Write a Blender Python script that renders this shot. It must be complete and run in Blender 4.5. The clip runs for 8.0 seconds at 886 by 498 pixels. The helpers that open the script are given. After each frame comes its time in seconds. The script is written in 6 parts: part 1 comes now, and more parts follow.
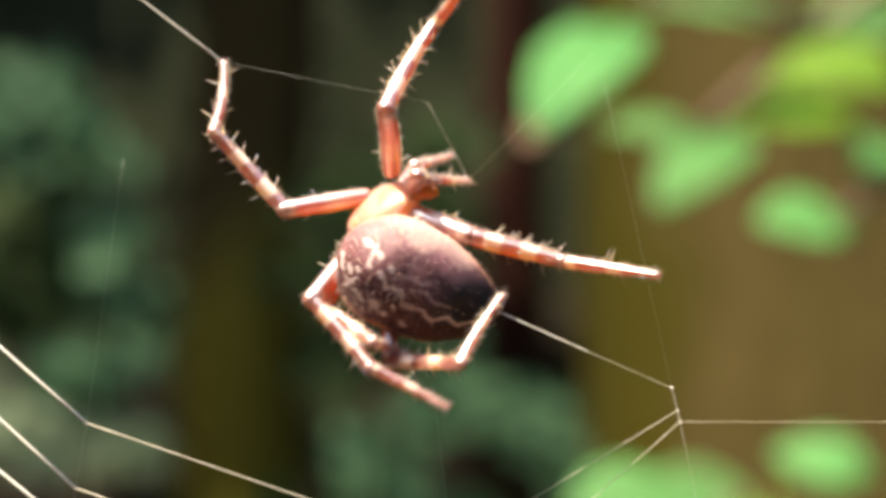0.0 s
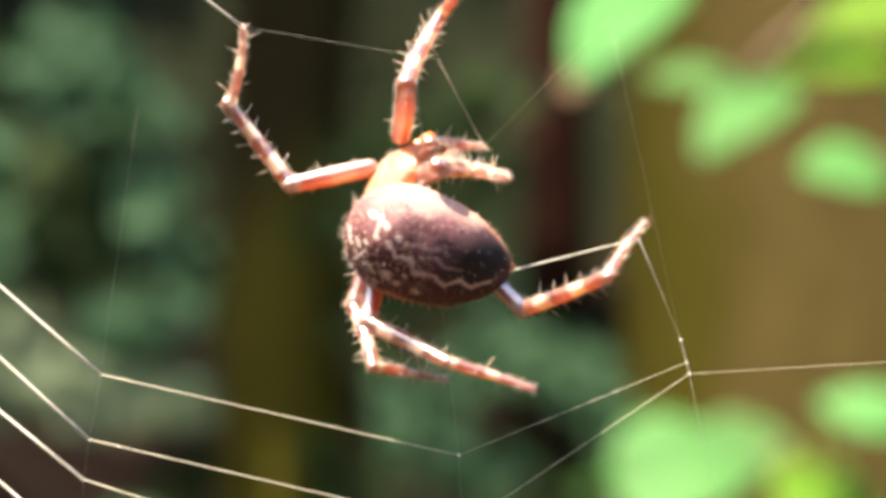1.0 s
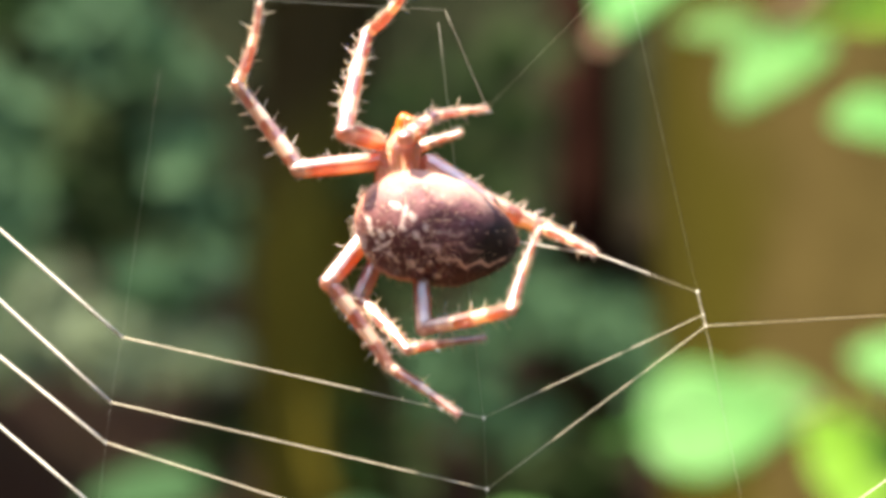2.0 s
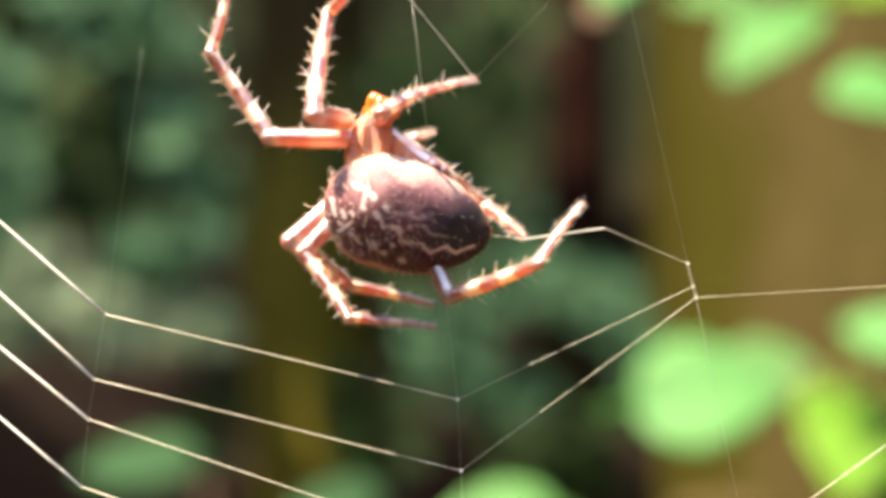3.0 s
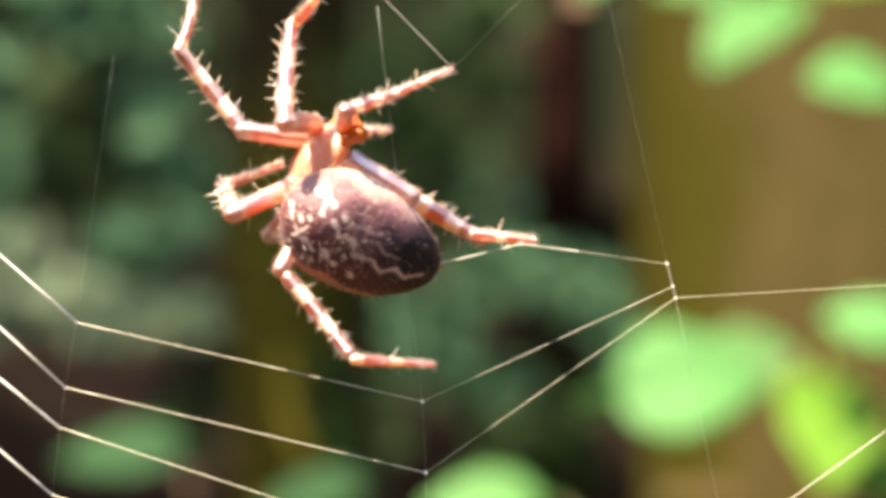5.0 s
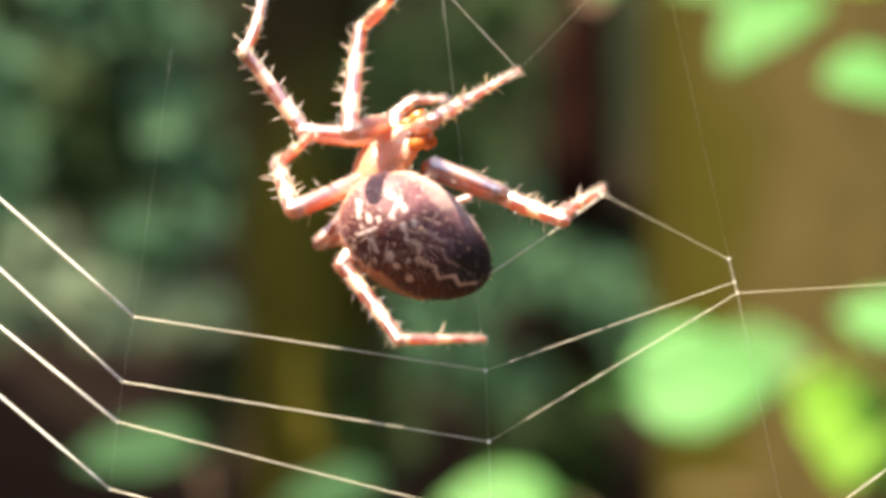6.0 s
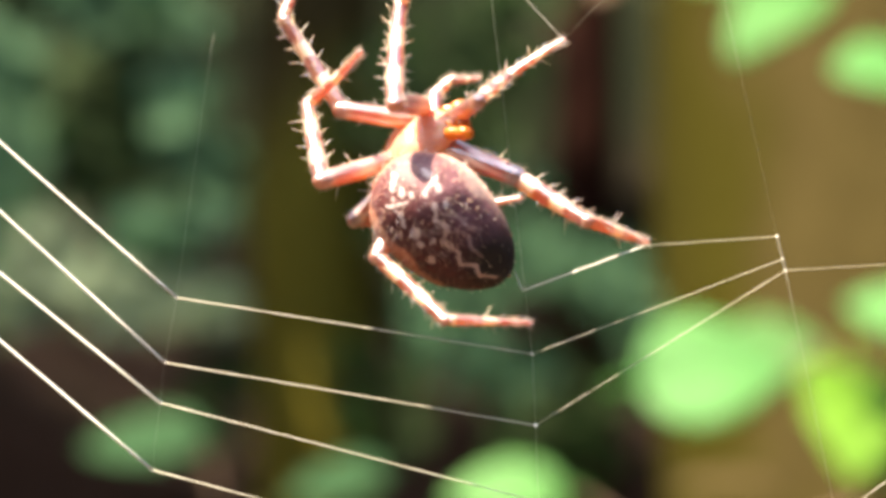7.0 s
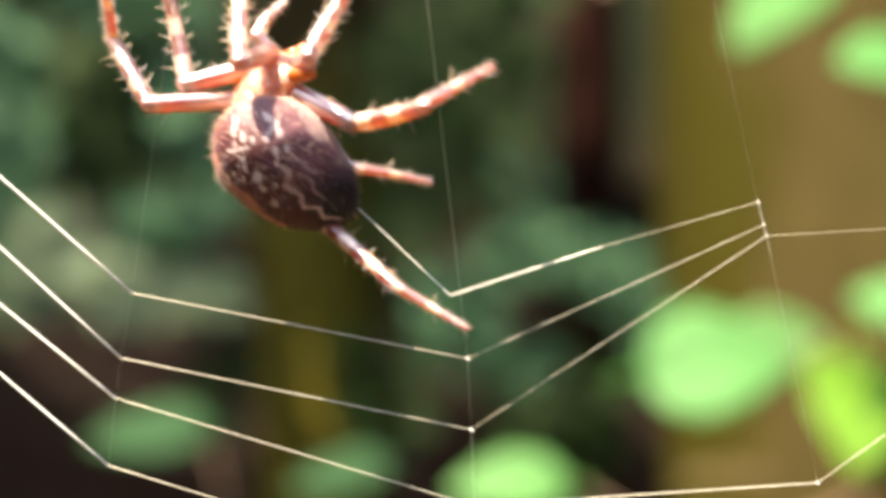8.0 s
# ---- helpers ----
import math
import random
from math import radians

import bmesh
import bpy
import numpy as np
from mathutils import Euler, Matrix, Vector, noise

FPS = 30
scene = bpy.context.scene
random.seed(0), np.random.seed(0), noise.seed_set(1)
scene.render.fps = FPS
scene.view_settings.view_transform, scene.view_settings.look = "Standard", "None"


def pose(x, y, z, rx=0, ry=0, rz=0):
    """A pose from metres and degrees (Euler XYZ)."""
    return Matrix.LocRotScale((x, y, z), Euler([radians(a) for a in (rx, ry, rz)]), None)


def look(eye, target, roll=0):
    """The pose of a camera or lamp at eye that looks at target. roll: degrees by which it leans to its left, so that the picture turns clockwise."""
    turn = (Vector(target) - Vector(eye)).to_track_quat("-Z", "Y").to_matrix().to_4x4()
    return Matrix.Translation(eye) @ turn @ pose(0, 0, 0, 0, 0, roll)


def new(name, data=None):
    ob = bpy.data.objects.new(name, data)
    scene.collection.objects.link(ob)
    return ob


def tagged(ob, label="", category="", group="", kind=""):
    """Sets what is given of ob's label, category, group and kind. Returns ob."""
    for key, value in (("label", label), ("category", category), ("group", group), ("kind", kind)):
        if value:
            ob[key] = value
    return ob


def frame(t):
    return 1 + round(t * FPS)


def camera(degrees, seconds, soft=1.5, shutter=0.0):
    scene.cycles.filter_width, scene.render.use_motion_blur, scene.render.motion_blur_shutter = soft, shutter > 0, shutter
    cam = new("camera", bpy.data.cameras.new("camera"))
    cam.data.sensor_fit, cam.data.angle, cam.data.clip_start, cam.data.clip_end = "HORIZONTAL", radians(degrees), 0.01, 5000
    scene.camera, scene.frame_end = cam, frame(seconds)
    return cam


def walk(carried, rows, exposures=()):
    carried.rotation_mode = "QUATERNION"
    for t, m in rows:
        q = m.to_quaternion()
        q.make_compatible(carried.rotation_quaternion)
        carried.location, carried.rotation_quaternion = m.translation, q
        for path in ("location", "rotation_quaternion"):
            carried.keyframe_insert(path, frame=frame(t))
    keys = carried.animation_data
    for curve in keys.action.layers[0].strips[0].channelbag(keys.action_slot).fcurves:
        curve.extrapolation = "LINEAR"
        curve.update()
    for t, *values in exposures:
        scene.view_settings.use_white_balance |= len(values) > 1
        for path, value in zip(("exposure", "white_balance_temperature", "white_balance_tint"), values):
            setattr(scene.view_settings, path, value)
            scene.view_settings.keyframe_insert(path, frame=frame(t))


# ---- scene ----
# The place: a garden spider at work in its orb web, close to the lens, with a shrub,
# a mossy trunk and an ivy hedge far out of focus behind it.
MM = 0.001
WEB = Vector((0.0, 0.0, 1.2))          # middle of the web, 1.2 m above the ground

cam = camera(32, 8.0, soft=3.9, shutter=0.5)
cam.data.dof.use_dof = True
cam.data.dof.focus_distance = 0.0985
cam.data.dof.aperture_fstop = 17.5
cam.data.dof.aperture_blades = 0
EYE = Vector((0.0, -0.09765, 1.2))


def aim(turn, rise, roll=0.0):
    """The hand-held camera at its place, turned to the left and tilted up by degrees."""
    a, b = radians(turn), radians(rise)
    way = Vector((-math.sin(a) * math.cos(b), math.cos(a) * math.cos(b), math.sin(b)))
    return look(EYE, EYE + way, roll)


walk(cam, [
    (0, aim(-2.032, 4.892, 0.5)),
    (0.5, aim(-1.257, 3.975, 0.4)),
    (1, aim(-0.503, 3.098, 0.25)),
    (1.5, aim(0.231, 2.304, 0.12)),
    (2, aim(0.629, 1.404)),
    (2.2, aim(0.587, 1.006)),
    (3.3, aim(0.189, 0.168)),
    (3.5, aim(0, 0)),
    (4, aim(-0.419, -0.189)),
    (4.5, aim(-0.566, -0.168)),
    (4.7, aim(-0.461, -0.084)),
    (5.8, aim(0.189, -0.105)),
    (6, aim(0.293, -0.168)),
    (6.5, aim(0.566, -0.335)),
    (7, aim(0.587, -0.503)),
    (7.5, aim(0.461, -0.733)),
    (8, aim(0.733, -0.796)),
], [(0.0, 2.37), (0.5, 2.56), (1.0, 2.7), (2.0, 2.83), (8.0, 2.85)])

# ---- light ----
scene.view_settings.use_white_balance = True
scene.view_settings.white_balance_temperature, scene.view_settings.white_balance_tint = 7700, 9
SUN_WAY = Vector((-0.36, -0.13, 0.92)).normalized()      # towards the sun
world = bpy.data.worlds.new("sky")
scene.world = world
world.use_nodes = True
wn, wl = world.node_tree.nodes, world.node_tree.links
sky = wn.new("ShaderNodeTexSky")
sky.sky_type, sky.sun_disc = "NISHITA", False
sky.dust_density = 1.6
sky.sun_elevation = math.asin(SUN_WAY.z)
sky.sun_rotation = math.atan2(SUN_WAY.x, SUN_WAY.y)
wn["Background"].inputs["Strength"].default_value = 0.148
wl.new(sky.outputs["Color"], wn["Background"].inputs["Color"])
sun = new("sun", bpy.data.lights.new("sun", "SUN"))
sun.data.energy, sun.data.angle, sun.data.color = 4.7, radians(0.53), (1.0, 0.905, 0.785)
sun.matrix_world = look(SUN_WAY * 10, (0, 0, 0))


# ---- materials ----
class Mat:
    """A small helper to write node materials."""

    def __init__(self, name):
        self.m = bpy.data.materials.new(name)
        self.m.use_nodes = True
        self.n, self.l = self.m.node_tree.nodes, self.m.node_tree.links
        self.b = self.n["Principled BSDF"]
        self.out = self.n["Material Output"]

    def node(self, kind, **inputs):
        k = self.n.new("ShaderNode" + kind)
        for key, v in inputs.items():
            self.put(k, key.replace("_", " "), v)
        return k

    def put(self, k, key, v):
        sock = k.inputs[key]
        if isinstance(v, bpy.types.NodeSocket):
            self.l.new(v, sock)
        else:
            sock.default_value = v

    def set(self, **inputs):
        for key, v in inputs.items():
            self.put(self.b, key.replace("_", " "), v)

    def object_coords(self, scale=(1, 1, 1)):
        tc = self.n.new("ShaderNodeTexCoord")
        mp = self.n.new("ShaderNodeMapping")
        mp.inputs["Scale"].default_value = scale
        self.l.new(tc.outputs["Object"], mp.inputs["Vector"])
        return mp.outputs["Vector"]

    def noise(self, vec, scale, detail=3, rough=0.55):
        k = self.n.new("ShaderNodeTexNoise")
        k.inputs["Scale"].default_value, k.inputs["Detail"].default_value = scale, detail
        k.inputs["Roughness"].default_value = rough
        self.l.new(vec, k.inputs["Vector"])
        return k.outputs["Fac"]

    def ramp(self, fac, stops):
        k = self.n.new("ShaderNodeValToRGB")
        e = k.color_ramp.elements
        while len(e) < len(stops):
            e.new(0.5)
        for el, (p, c) in zip(e, stops):
            el.position, el.color = p, (*c, 1)
        self.l.new(fac, k.inputs["Fac"])
        return k.outputs["Color"]

    def mix(self, fac, a, b, how="MIX"):
        k = self.n.new("ShaderNodeMix")
        k.data_type, k.blend_type = "RGBA", how
        for sock, v in ((k.inputs[0], fac), (k.inputs[6], a), (k.inputs[7], b)):
            if isinstance(v, bpy.types.NodeSocket):
                self.l.new(v, sock)
            else:
                sock.default_value = (*v, 1) if isinstance(v, tuple) and len(v) == 3 else v
        return k.outputs[2]

    def calc(self, op, a, b=0.0, c=0.0):
        k = self.n.new("ShaderNodeMath")
        k.operation = op
        for i, v in enumerate((a, b, c)):
            if isinstance(v, bpy.types.NodeSocket):
                self.l.new(v, k.inputs[i])
            else:
                k.inputs[i].default_value = v
        return k.outputs[0]

    def bump(self, height, strength, distance):
        k = self.n.new("ShaderNodeBump")
        k.inputs["Strength"].default_value, k.inputs["Distance"].default_value = strength, distance
        self.l.new(height, k.inputs["Height"])
        self.l.new(k.outputs["Normal"], self.b.inputs["Normal"])

    def flesh(self, weight, radius, scale):
        """Light that wanders through a small body; radius for red, green and blue."""
        self.set(Subsurface_Weight=weight, Subsurface_Radius=radius, Subsurface_Scale=scale)

    def see_through(self, share, colour):
        """Lets light come through a thin body."""
        t = self.n.new("ShaderNodeBsdfTranslucent")
        self.put(t, "Color", colour if isinstance(colour, bpy.types.NodeSocket) else (*colour, 1))
        mx = self.n.new("ShaderNodeMixShader")
        mx.inputs["Fac"].default_value = share
        self.l.new(self.b.outputs[0], mx.inputs[1])
        self.l.new(t.outputs[0], mx.inputs[2])
        self.l.new(mx.outputs[0], self.out.inputs["Surface"])

    def polish(self, share, rough):
        """A pale gloss over all, as of waxed horn."""
        g = self.n.new("ShaderNodeBsdfGlossy")
        g.inputs["Roughness"].default_value = rough
        g.inputs["Color"].default_value = (1.0, 0.97, 1.0, 1)
        if self.b.inputs["Normal"].links:
            self.l.new(self.b.inputs["Normal"].links[0].from_socket, g.inputs["Normal"])
        mx = self.n.new("ShaderNodeMixShader")
        mx.inputs["Fac"].default_value = share
        self.l.new(self.out.inputs["Surface"].links[0].from_socket, mx.inputs[1])
        self.l.new(g.outputs[0], mx.inputs[2])
        self.l.new(mx.outputs[0], self.out.inputs["Surface"])


def limb_material(name, bands, orange, pale, translucent, gloss, rough):
    """Chitin, orange to brown with pale rings at the given shares of the limb's length (unit z)."""
    q = Mat(name)
    vec = q.object_coords()
    gen = q.n.new("ShaderNodeTexCoord").outputs["Generated"]
    sep = q.n.new("ShaderNodeSeparateXYZ")
    q.l.new(gen, sep.inputs[0])
    wob = q.noise(vec, 1600, 2)
    along = q.calc("ADD", sep.outputs["Z"], q.calc("MULTIPLY", q.calc("SUBTRACT", wob, 0.5), 0.07))
    ring = q.ramp(along, bands)
    grain = q.noise(vec, 5200, 4, 0.65)
    blotch = q.ramp(q.noise(vec, 1300, 3, 0.6), [(0.36, O), (0.62, I)])
    base = q.mix(q.ramp(grain, [(0.32, O), (0.7, I)]), tuple(c * 0.6 for c in orange), orange)
    base = q.mix(q.calc("MULTIPLY", blotch, 0.45), base, tuple(c * 0.45 for c in orange))
    col = q.mix(ring, base, q.mix(q.calc("MULTIPLY", grain, 0.5), pale, tuple(c * 0.72 for c in pale)))
    q.set(Base_Color=col, Roughness=0.4, Specular_IOR_Level=0.7, Sheen_Weight=0.05, Sheen_Roughness=0.45)
    q.flesh(0.12, (1.0, 0.30, 0.08), 0.0003)
    q.bump(grain, 0.35, 0.00004)
    q.see_through(translucent, q.mix(ring, (0.92, 0.25, 0.012), (0.95, 0.58, 0.16)))
    q.polish(gloss, rough)
    return q.m


O, I = (0, 0, 0), (1, 1, 1)
M_FEMUR = limb_material("femur_chitin", [(0.0, (.3, .3, .3)), (0.22, (.1, .1, .1)), (0.36, (.6, .6, .6)), (0.50, (.5, .5, .5)), (0.58, O), (0.80, O), (0.86, (.7, .7, .7)), (0.93, (.1, .1, .1))], (0.20, 0.044, 0.015), (0.62, 0.44, 0.36), 0.45, 0.25, 0.34)
M_TIBIA = limb_material("tibia_chitin", [(0.0, (.1, .1, .1)), (0.18, O), (0.21, I), (0.34, I), (0.37, O), (0.53, O), (0.56, I), (0.69, I), (0.72, O), (0.9, O), (0.94, (.8, .8, .8))], (0.135, 0.029, 0.012), (0.74, 0.57, 0.46), 0.42, 0.16, 0.30)
M_TARSUS = limb_material("tarsus_chitin", [(0.0, I), (0.12, I), (0.15, O), (0.42, O), (0.46, I), (0.56, I), (0.60, O), (0.95, O)], (0.16, 0.037, 0.016), (0.74, 0.57, 0.46), 0.42, 0.16, 0.30)


def abdomen_material():
    """Velvety dark skin: a sunlit sheen painted paler and greyer over one shoulder, a scalloped pale line down the
    back, white specks and the cross.
    """
    q = Mat("abdomen_skin")
    vec = q.object_coords((1000, 1000, 1000))
    sep = q.n.new("ShaderNodeSeparateXYZ")
    q.l.new(vec, sep.inputs[0])
    x, y, z = sep.outputs["X"], sep.outputs["Y"], sep.outputs["Z"]
    tenth = q.calc("MULTIPLY", x, 0.1)
    fine = q.noise(vec, 2.6, 4, 0.6)
    mottle = q.ramp(q.noise(vec, 3.0, 4, 0.65), [(0.32, O), (0.68, I)])
    blot = q.ramp(q.noise(vec, 1.1, 3, 0.6), [(0.38, O), (0.62, I)])
    wx = q.calc("ADD", x, q.calc("MULTIPLY", q.calc("SUBTRACT", fine, 0.5), 0.5))
    wy = q.calc("ADD", y, q.calc("MULTIPLY", q.calc("SUBTRACT", q.noise(vec, 3.3, 3), 0.5), 0.5))

    def stroke(x0, y0, x1, y1, half):
        dx, dy = x1 - x0, y1 - y0
        t = q.calc("DIVIDE", q.calc("ADD", q.calc("MULTIPLY", q.calc("SUBTRACT", wx, x0), dx), q.calc("MULTIPLY", q.calc("SUBTRACT", wy, y0), dy)), dx * dx + dy * dy)
        t = q.calc("MINIMUM", q.calc("MAXIMUM", t, 0.0), 1.0)
        ex = q.calc("SUBTRACT", wx, q.calc("MULTIPLY_ADD", t, dx, x0))
        ey = q.calc("SUBTRACT", wy, q.calc("MULTIPLY_ADD", t, dy, y0))
        d = q.calc("SQRT", q.calc("ADD", q.calc("MULTIPLY", ex, ex), q.calc("MULTIPLY", ey, ey)))
        return q.ramp(q.calc("DIVIDE", d, half), [(0.5, I), (1.0, O)])

    def strokes(*segs):
        made = stroke(*segs[0])
        for seg in segs[1:]:
            made = q.calc("MAXIMUM", made, stroke(*seg))
        return made

    def chain(half, *places):
        return [(*a, *b, half) for a, b in zip(places, places[1:])]

    # the lower flank is dark maroon, the upper one pinkish brown with its sunlit sheen painted in; both end in a black
    # patch at the tail
    over = q.calc("ADD", q.calc("SUBTRACT", y, q.calc("MULTIPLY", q.calc("SINE", q.calc("MULTIPLY", x, 2.3)), 0.22)), q.calc("MULTIPLY", q.calc("SUBTRACT", fine, 0.5), 1.1))
    upper = q.ramp(q.calc("MULTIPLY_ADD", over, 0.2, 0.5), [(0.42, O), (0.66, I)])
    dark = q.mix(mottle, (0.030, 0.006, 0.009), (0.090, 0.018, 0.021))
    sheen_skin = q.mix(mottle, (0.066, 0.023, 0.029), (0.190, 0.078, 0.092))
    sheen_skin = q.mix(q.calc("MULTIPLY", blot, 0.45), sheen_skin, (0.070, 0.024, 0.024))
    col = q.mix(upper, dark, sheen_skin)
    # front end lightened in the colour, as light from above falls on it
    shoulder = q.ramp(tenth, [(0.02, I), (0.34, O)])
    col = q.mix(q.calc("MULTIPLY", shoulder, 0.35), col, q.mix(mottle, (0.080, 0.025, 0.025), (0.150, 0.056, 0.052)))
    tx, ty = q.calc("SUBTRACT", x, 8.3), q.calc("MULTIPLY", q.calc("SUBTRACT", y, 0.9), 1.25)
    off = q.calc("SQRT", q.calc("ADD", q.calc("MULTIPLY", tx, tx), q.calc("MULTIPLY", ty, ty)))
    tail = q.ramp(q.calc("MULTIPLY", q.calc("ADD", off, q.calc("MULTIPLY", fine, 0.8)), 0.25), [(0.42, I), (0.95, O)])
    col = q.mix(tail, col, (0.006, 0.004, 0.006))
    flank = q.ramp(q.calc("MULTIPLY_ADD", z, 0.25, 0.5), [(0.42, I), (0.62, O)])     # paler belly
    col = q.mix(q.calc("MULTIPLY", flank, 0.8), col, q.mix(mottle, (0.22, 0.080, 0.05), (0.46, 0.21, 0.145)))
    rim = q.calc("ADD", q.calc("MULTIPLY", q.calc("SINE", q.calc("MULTIPLY", x, 2.0)), 0.16), q.calc("MULTIPLY", q.calc("SUBTRACT", fine, 0.5), 0.8))
    below = q.ramp(q.calc("MULTIPLY", q.calc("SUBTRACT", rim, q.calc("ADD", y, 2.7)), 0.5), [(0.0, O), (0.12, I)])     # pale scalloped fringe of the belly
    col = q.mix(q.calc("MULTIPLY", below, 0.8), col, q.mix(mottle, (0.30, 0.100, 0.055), (0.50, 0.24, 0.165)))
    # bright upper rim of backlit hair, painted into the skin colour
    lit_edge = q.ramp(q.calc("MULTIPLY", q.calc("ADD", rim, y), 0.25), [(0.66, O), (0.80, I)])
    col = q.mix(q.calc("MULTIPLY", lit_edge, 0.7), col, (0.38, 0.25, 0.22))
    # the scalloped line and the fainter marks above it
    line = strokes(*chain(0.17, (2.5, 0.8), (3.1, 0.15), (4.1, 0.35), (4.6, -0.55), (5.8, -0.25), (6.5, -0.75), (7.4, -0.15), (8.1, -0.5), (9.2, 0.1)))
    col = q.mix(q.calc("MULTIPLY", line, 0.72), col, (0.56, 0.40, 0.35))
    faint = strokes(*chain(0.2, (3.3, 0.8), (4.1, 1.3), (4.9, 1.2), (5.8, 1.6)), *chain(0.16, (4.6, 0.5), (5.4, 0.9), (6.2, 0.5), (7.2, 0.5)))
    col = q.mix(q.calc("MULTIPLY", q.calc("MULTIPLY", faint, mottle), 0.6), col, (0.40, 0.27, 0.24))
    # small pale specks
    vor = q.n.new("ShaderNodeTexVoronoi")
    vor.inputs["Scale"].default_value = 1.9
    warp = q.n.new("ShaderNodeTexNoise")
    warp.inputs["Scale"].default_value, warp.inputs["Detail"].default_value = 2.2, 3
    q.l.new(vec, warp.inputs["Vector"])
    q.l.new(q.mix(0.14, vec, warp.outputs["Color"], "LINEAR_LIGHT"), vor.inputs["Vector"])
    sepc = q.n.new("ShaderNodeSeparateColor")
    q.l.new(vor.outputs["Color"], sepc.inputs[0])
    size = q.calc("ADD", 0.03, q.calc("MULTIPLY", sepc.outputs[1], 0.14))
    speck = q.ramp(q.calc("SUBTRACT", vor.outputs["Distance"], size), [(0.0, I), (0.06, O)])
    pick = q.ramp(sepc.outputs[0], [(0.35, O), (0.5, I)])
    front = q.ramp(tenth, [(0.0, I), (0.45, I), (0.7, (.1, .1, .1))])
    spots = q.calc("MULTIPLY", q.calc("MULTIPLY", speck, pick), q.calc("MULTIPLY", front, 0.5))
    # the broken white cross and the larger drops round it
    cross = strokes(*chain(0.21, (0.8, 1.5), (1.5, 1.8), (1.65, 0.7)), *chain(0.15, (0.7, -1.0), (1.5, -1.2), (2.3, -1.6)), (1.3, -0.5, 0.9, -1.6, 0.16), (-0.1, -0.1, 0.3, -0.7, 0.2))
    drops = strokes(*[(u, v, u + 0.12, v - 0.08, r) for u, v, r in ((0.7, -0.3, 0.24), (1.1, 0.1, 0.2), (1.95, 1.6, 0.24), (2.45, 0.7, 0.24), (2.9, 1.3, 0.2), (2.95, -1.25, 0.38), (3.75, -1.55, 0.26), (5.05, -1.85, 0.27), (4.05, -0.85, 0.18))])
    broken = q.ramp(q.noise(vec, 2.4, 2), [(0.36, O), (0.48, I)])
    white = q.calc("MAXIMUM", spots, q.calc("MAXIMUM", q.calc("MULTIPLY", cross, broken), drops))
    col = q.mix(q.calc("MULTIPLY", white, 0.9), col, (0.47, 0.37, 0.35))
    sheen_amount = q.calc("MULTIPLY", q.ramp(tenth, [(0.0, (.13, .13, .13)), (0.4, (.12, .12, .12)), (0.8, (.02, .02, .02))]), q.calc("MULTIPLY_ADD", upper, 0.6, 0.4))
    q.set(Base_Color=col, Roughness=q.calc("ADD", 0.42, q.calc("MULTIPLY", fine, 0.2)), Specular_IOR_Level=0.3, Sheen_Weight=sheen_amount, Sheen_Roughness=0.35)
    q.put(q.b, "Sheen Tint", (1.0, 0.84, 0.82, 1))
    q.bump(q.calc("ADD", q.noise(vec, 5.0, 4, 0.7), q.calc("MULTIPLY", white, 0.5)), 0.45, 0.00012)
    return q.m


def simple_skin(name, dark, light, scale, rough, translucent=0.0, glow=(0.6, 0.25, 0.06), relief=0.00005):
    q = Mat(name)
    vec = q.object_coords()
    g = q.noise(vec, scale, 4, 0.6)
    g2 = q.noise(vec, scale * 0.22, 2)
    col = q.mix(q.calc("ADD", q.calc("MULTIPLY", g, 0.6), q.calc("MULTIPLY", g2, 0.4)), dark, light)
    q.set(Base_Color=col, Roughness=rough)
    q.bump(g, 0.4, relief)
    if translucent:
        q.flesh(0.7, (1.0, 0.38, 0.14), 0.001)
        q.see_through(translucent, glow)
    return q.m


M_ABDOMEN = abdomen_material()
M_CARAPACE = simple_skin("carapace_chitin", (0.34, 0.15, 0.10), (0.56, 0.30, 0.21), 1500, 0.38, 0.35, (0.95, 0.52, 0.30))
M_COXA = simple_skin("coxa_chitin", (0.26, 0.060, 0.008), (0.50, 0.18, 0.03), 1500, 0.28, 0.25, (0.95, 0.38, 0.04))
M_HAIR = simple_skin("pale_bristle", (0.75, 0.50, 0.36), (0.90, 0.74, 0.6), 3000, 0.35, 0.4, (0.95, 0.75, 0.6))
M_KNEE = limb_material("joint_chitin", [(0.0, (.3, .3, .3)), (1.0, (.2, .2, .2))], (0.22, 0.052, 0.018), (0.62, 0.42, 0.33), 0.40, 0.2, 0.32)
M_EYE = simple_skin("eye_lens", (0.008, 0.006, 0.006), (0.02, 0.015, 0.013), 2000, 0.08)


def silk_material(name, colour, gloss, alpha=1.0):
    q = Mat(name)
    vec = q.object_coords()
    g = q.noise(vec, 900, 3, 0.7)
    q.set(Base_Color=q.mix(g, tuple(c * 0.75 for c in colour), colour), Roughness=gloss, Specular_IOR_Level=0.8, Alpha=alpha)
    q.see_through(0.35, colour) if alpha == 1.0 else None
    return q.m


M_SILK = silk_material("silk_bright", (0.95, 0.93, 0.86), 0.3)
M_SILK_WARM = silk_material("silk_yellowish", (0.62, 0.59, 0.47), 0.35)
M_SILK_THIN = silk_material("silk_thin", (0.50, 0.52, 0.46), 0.35)


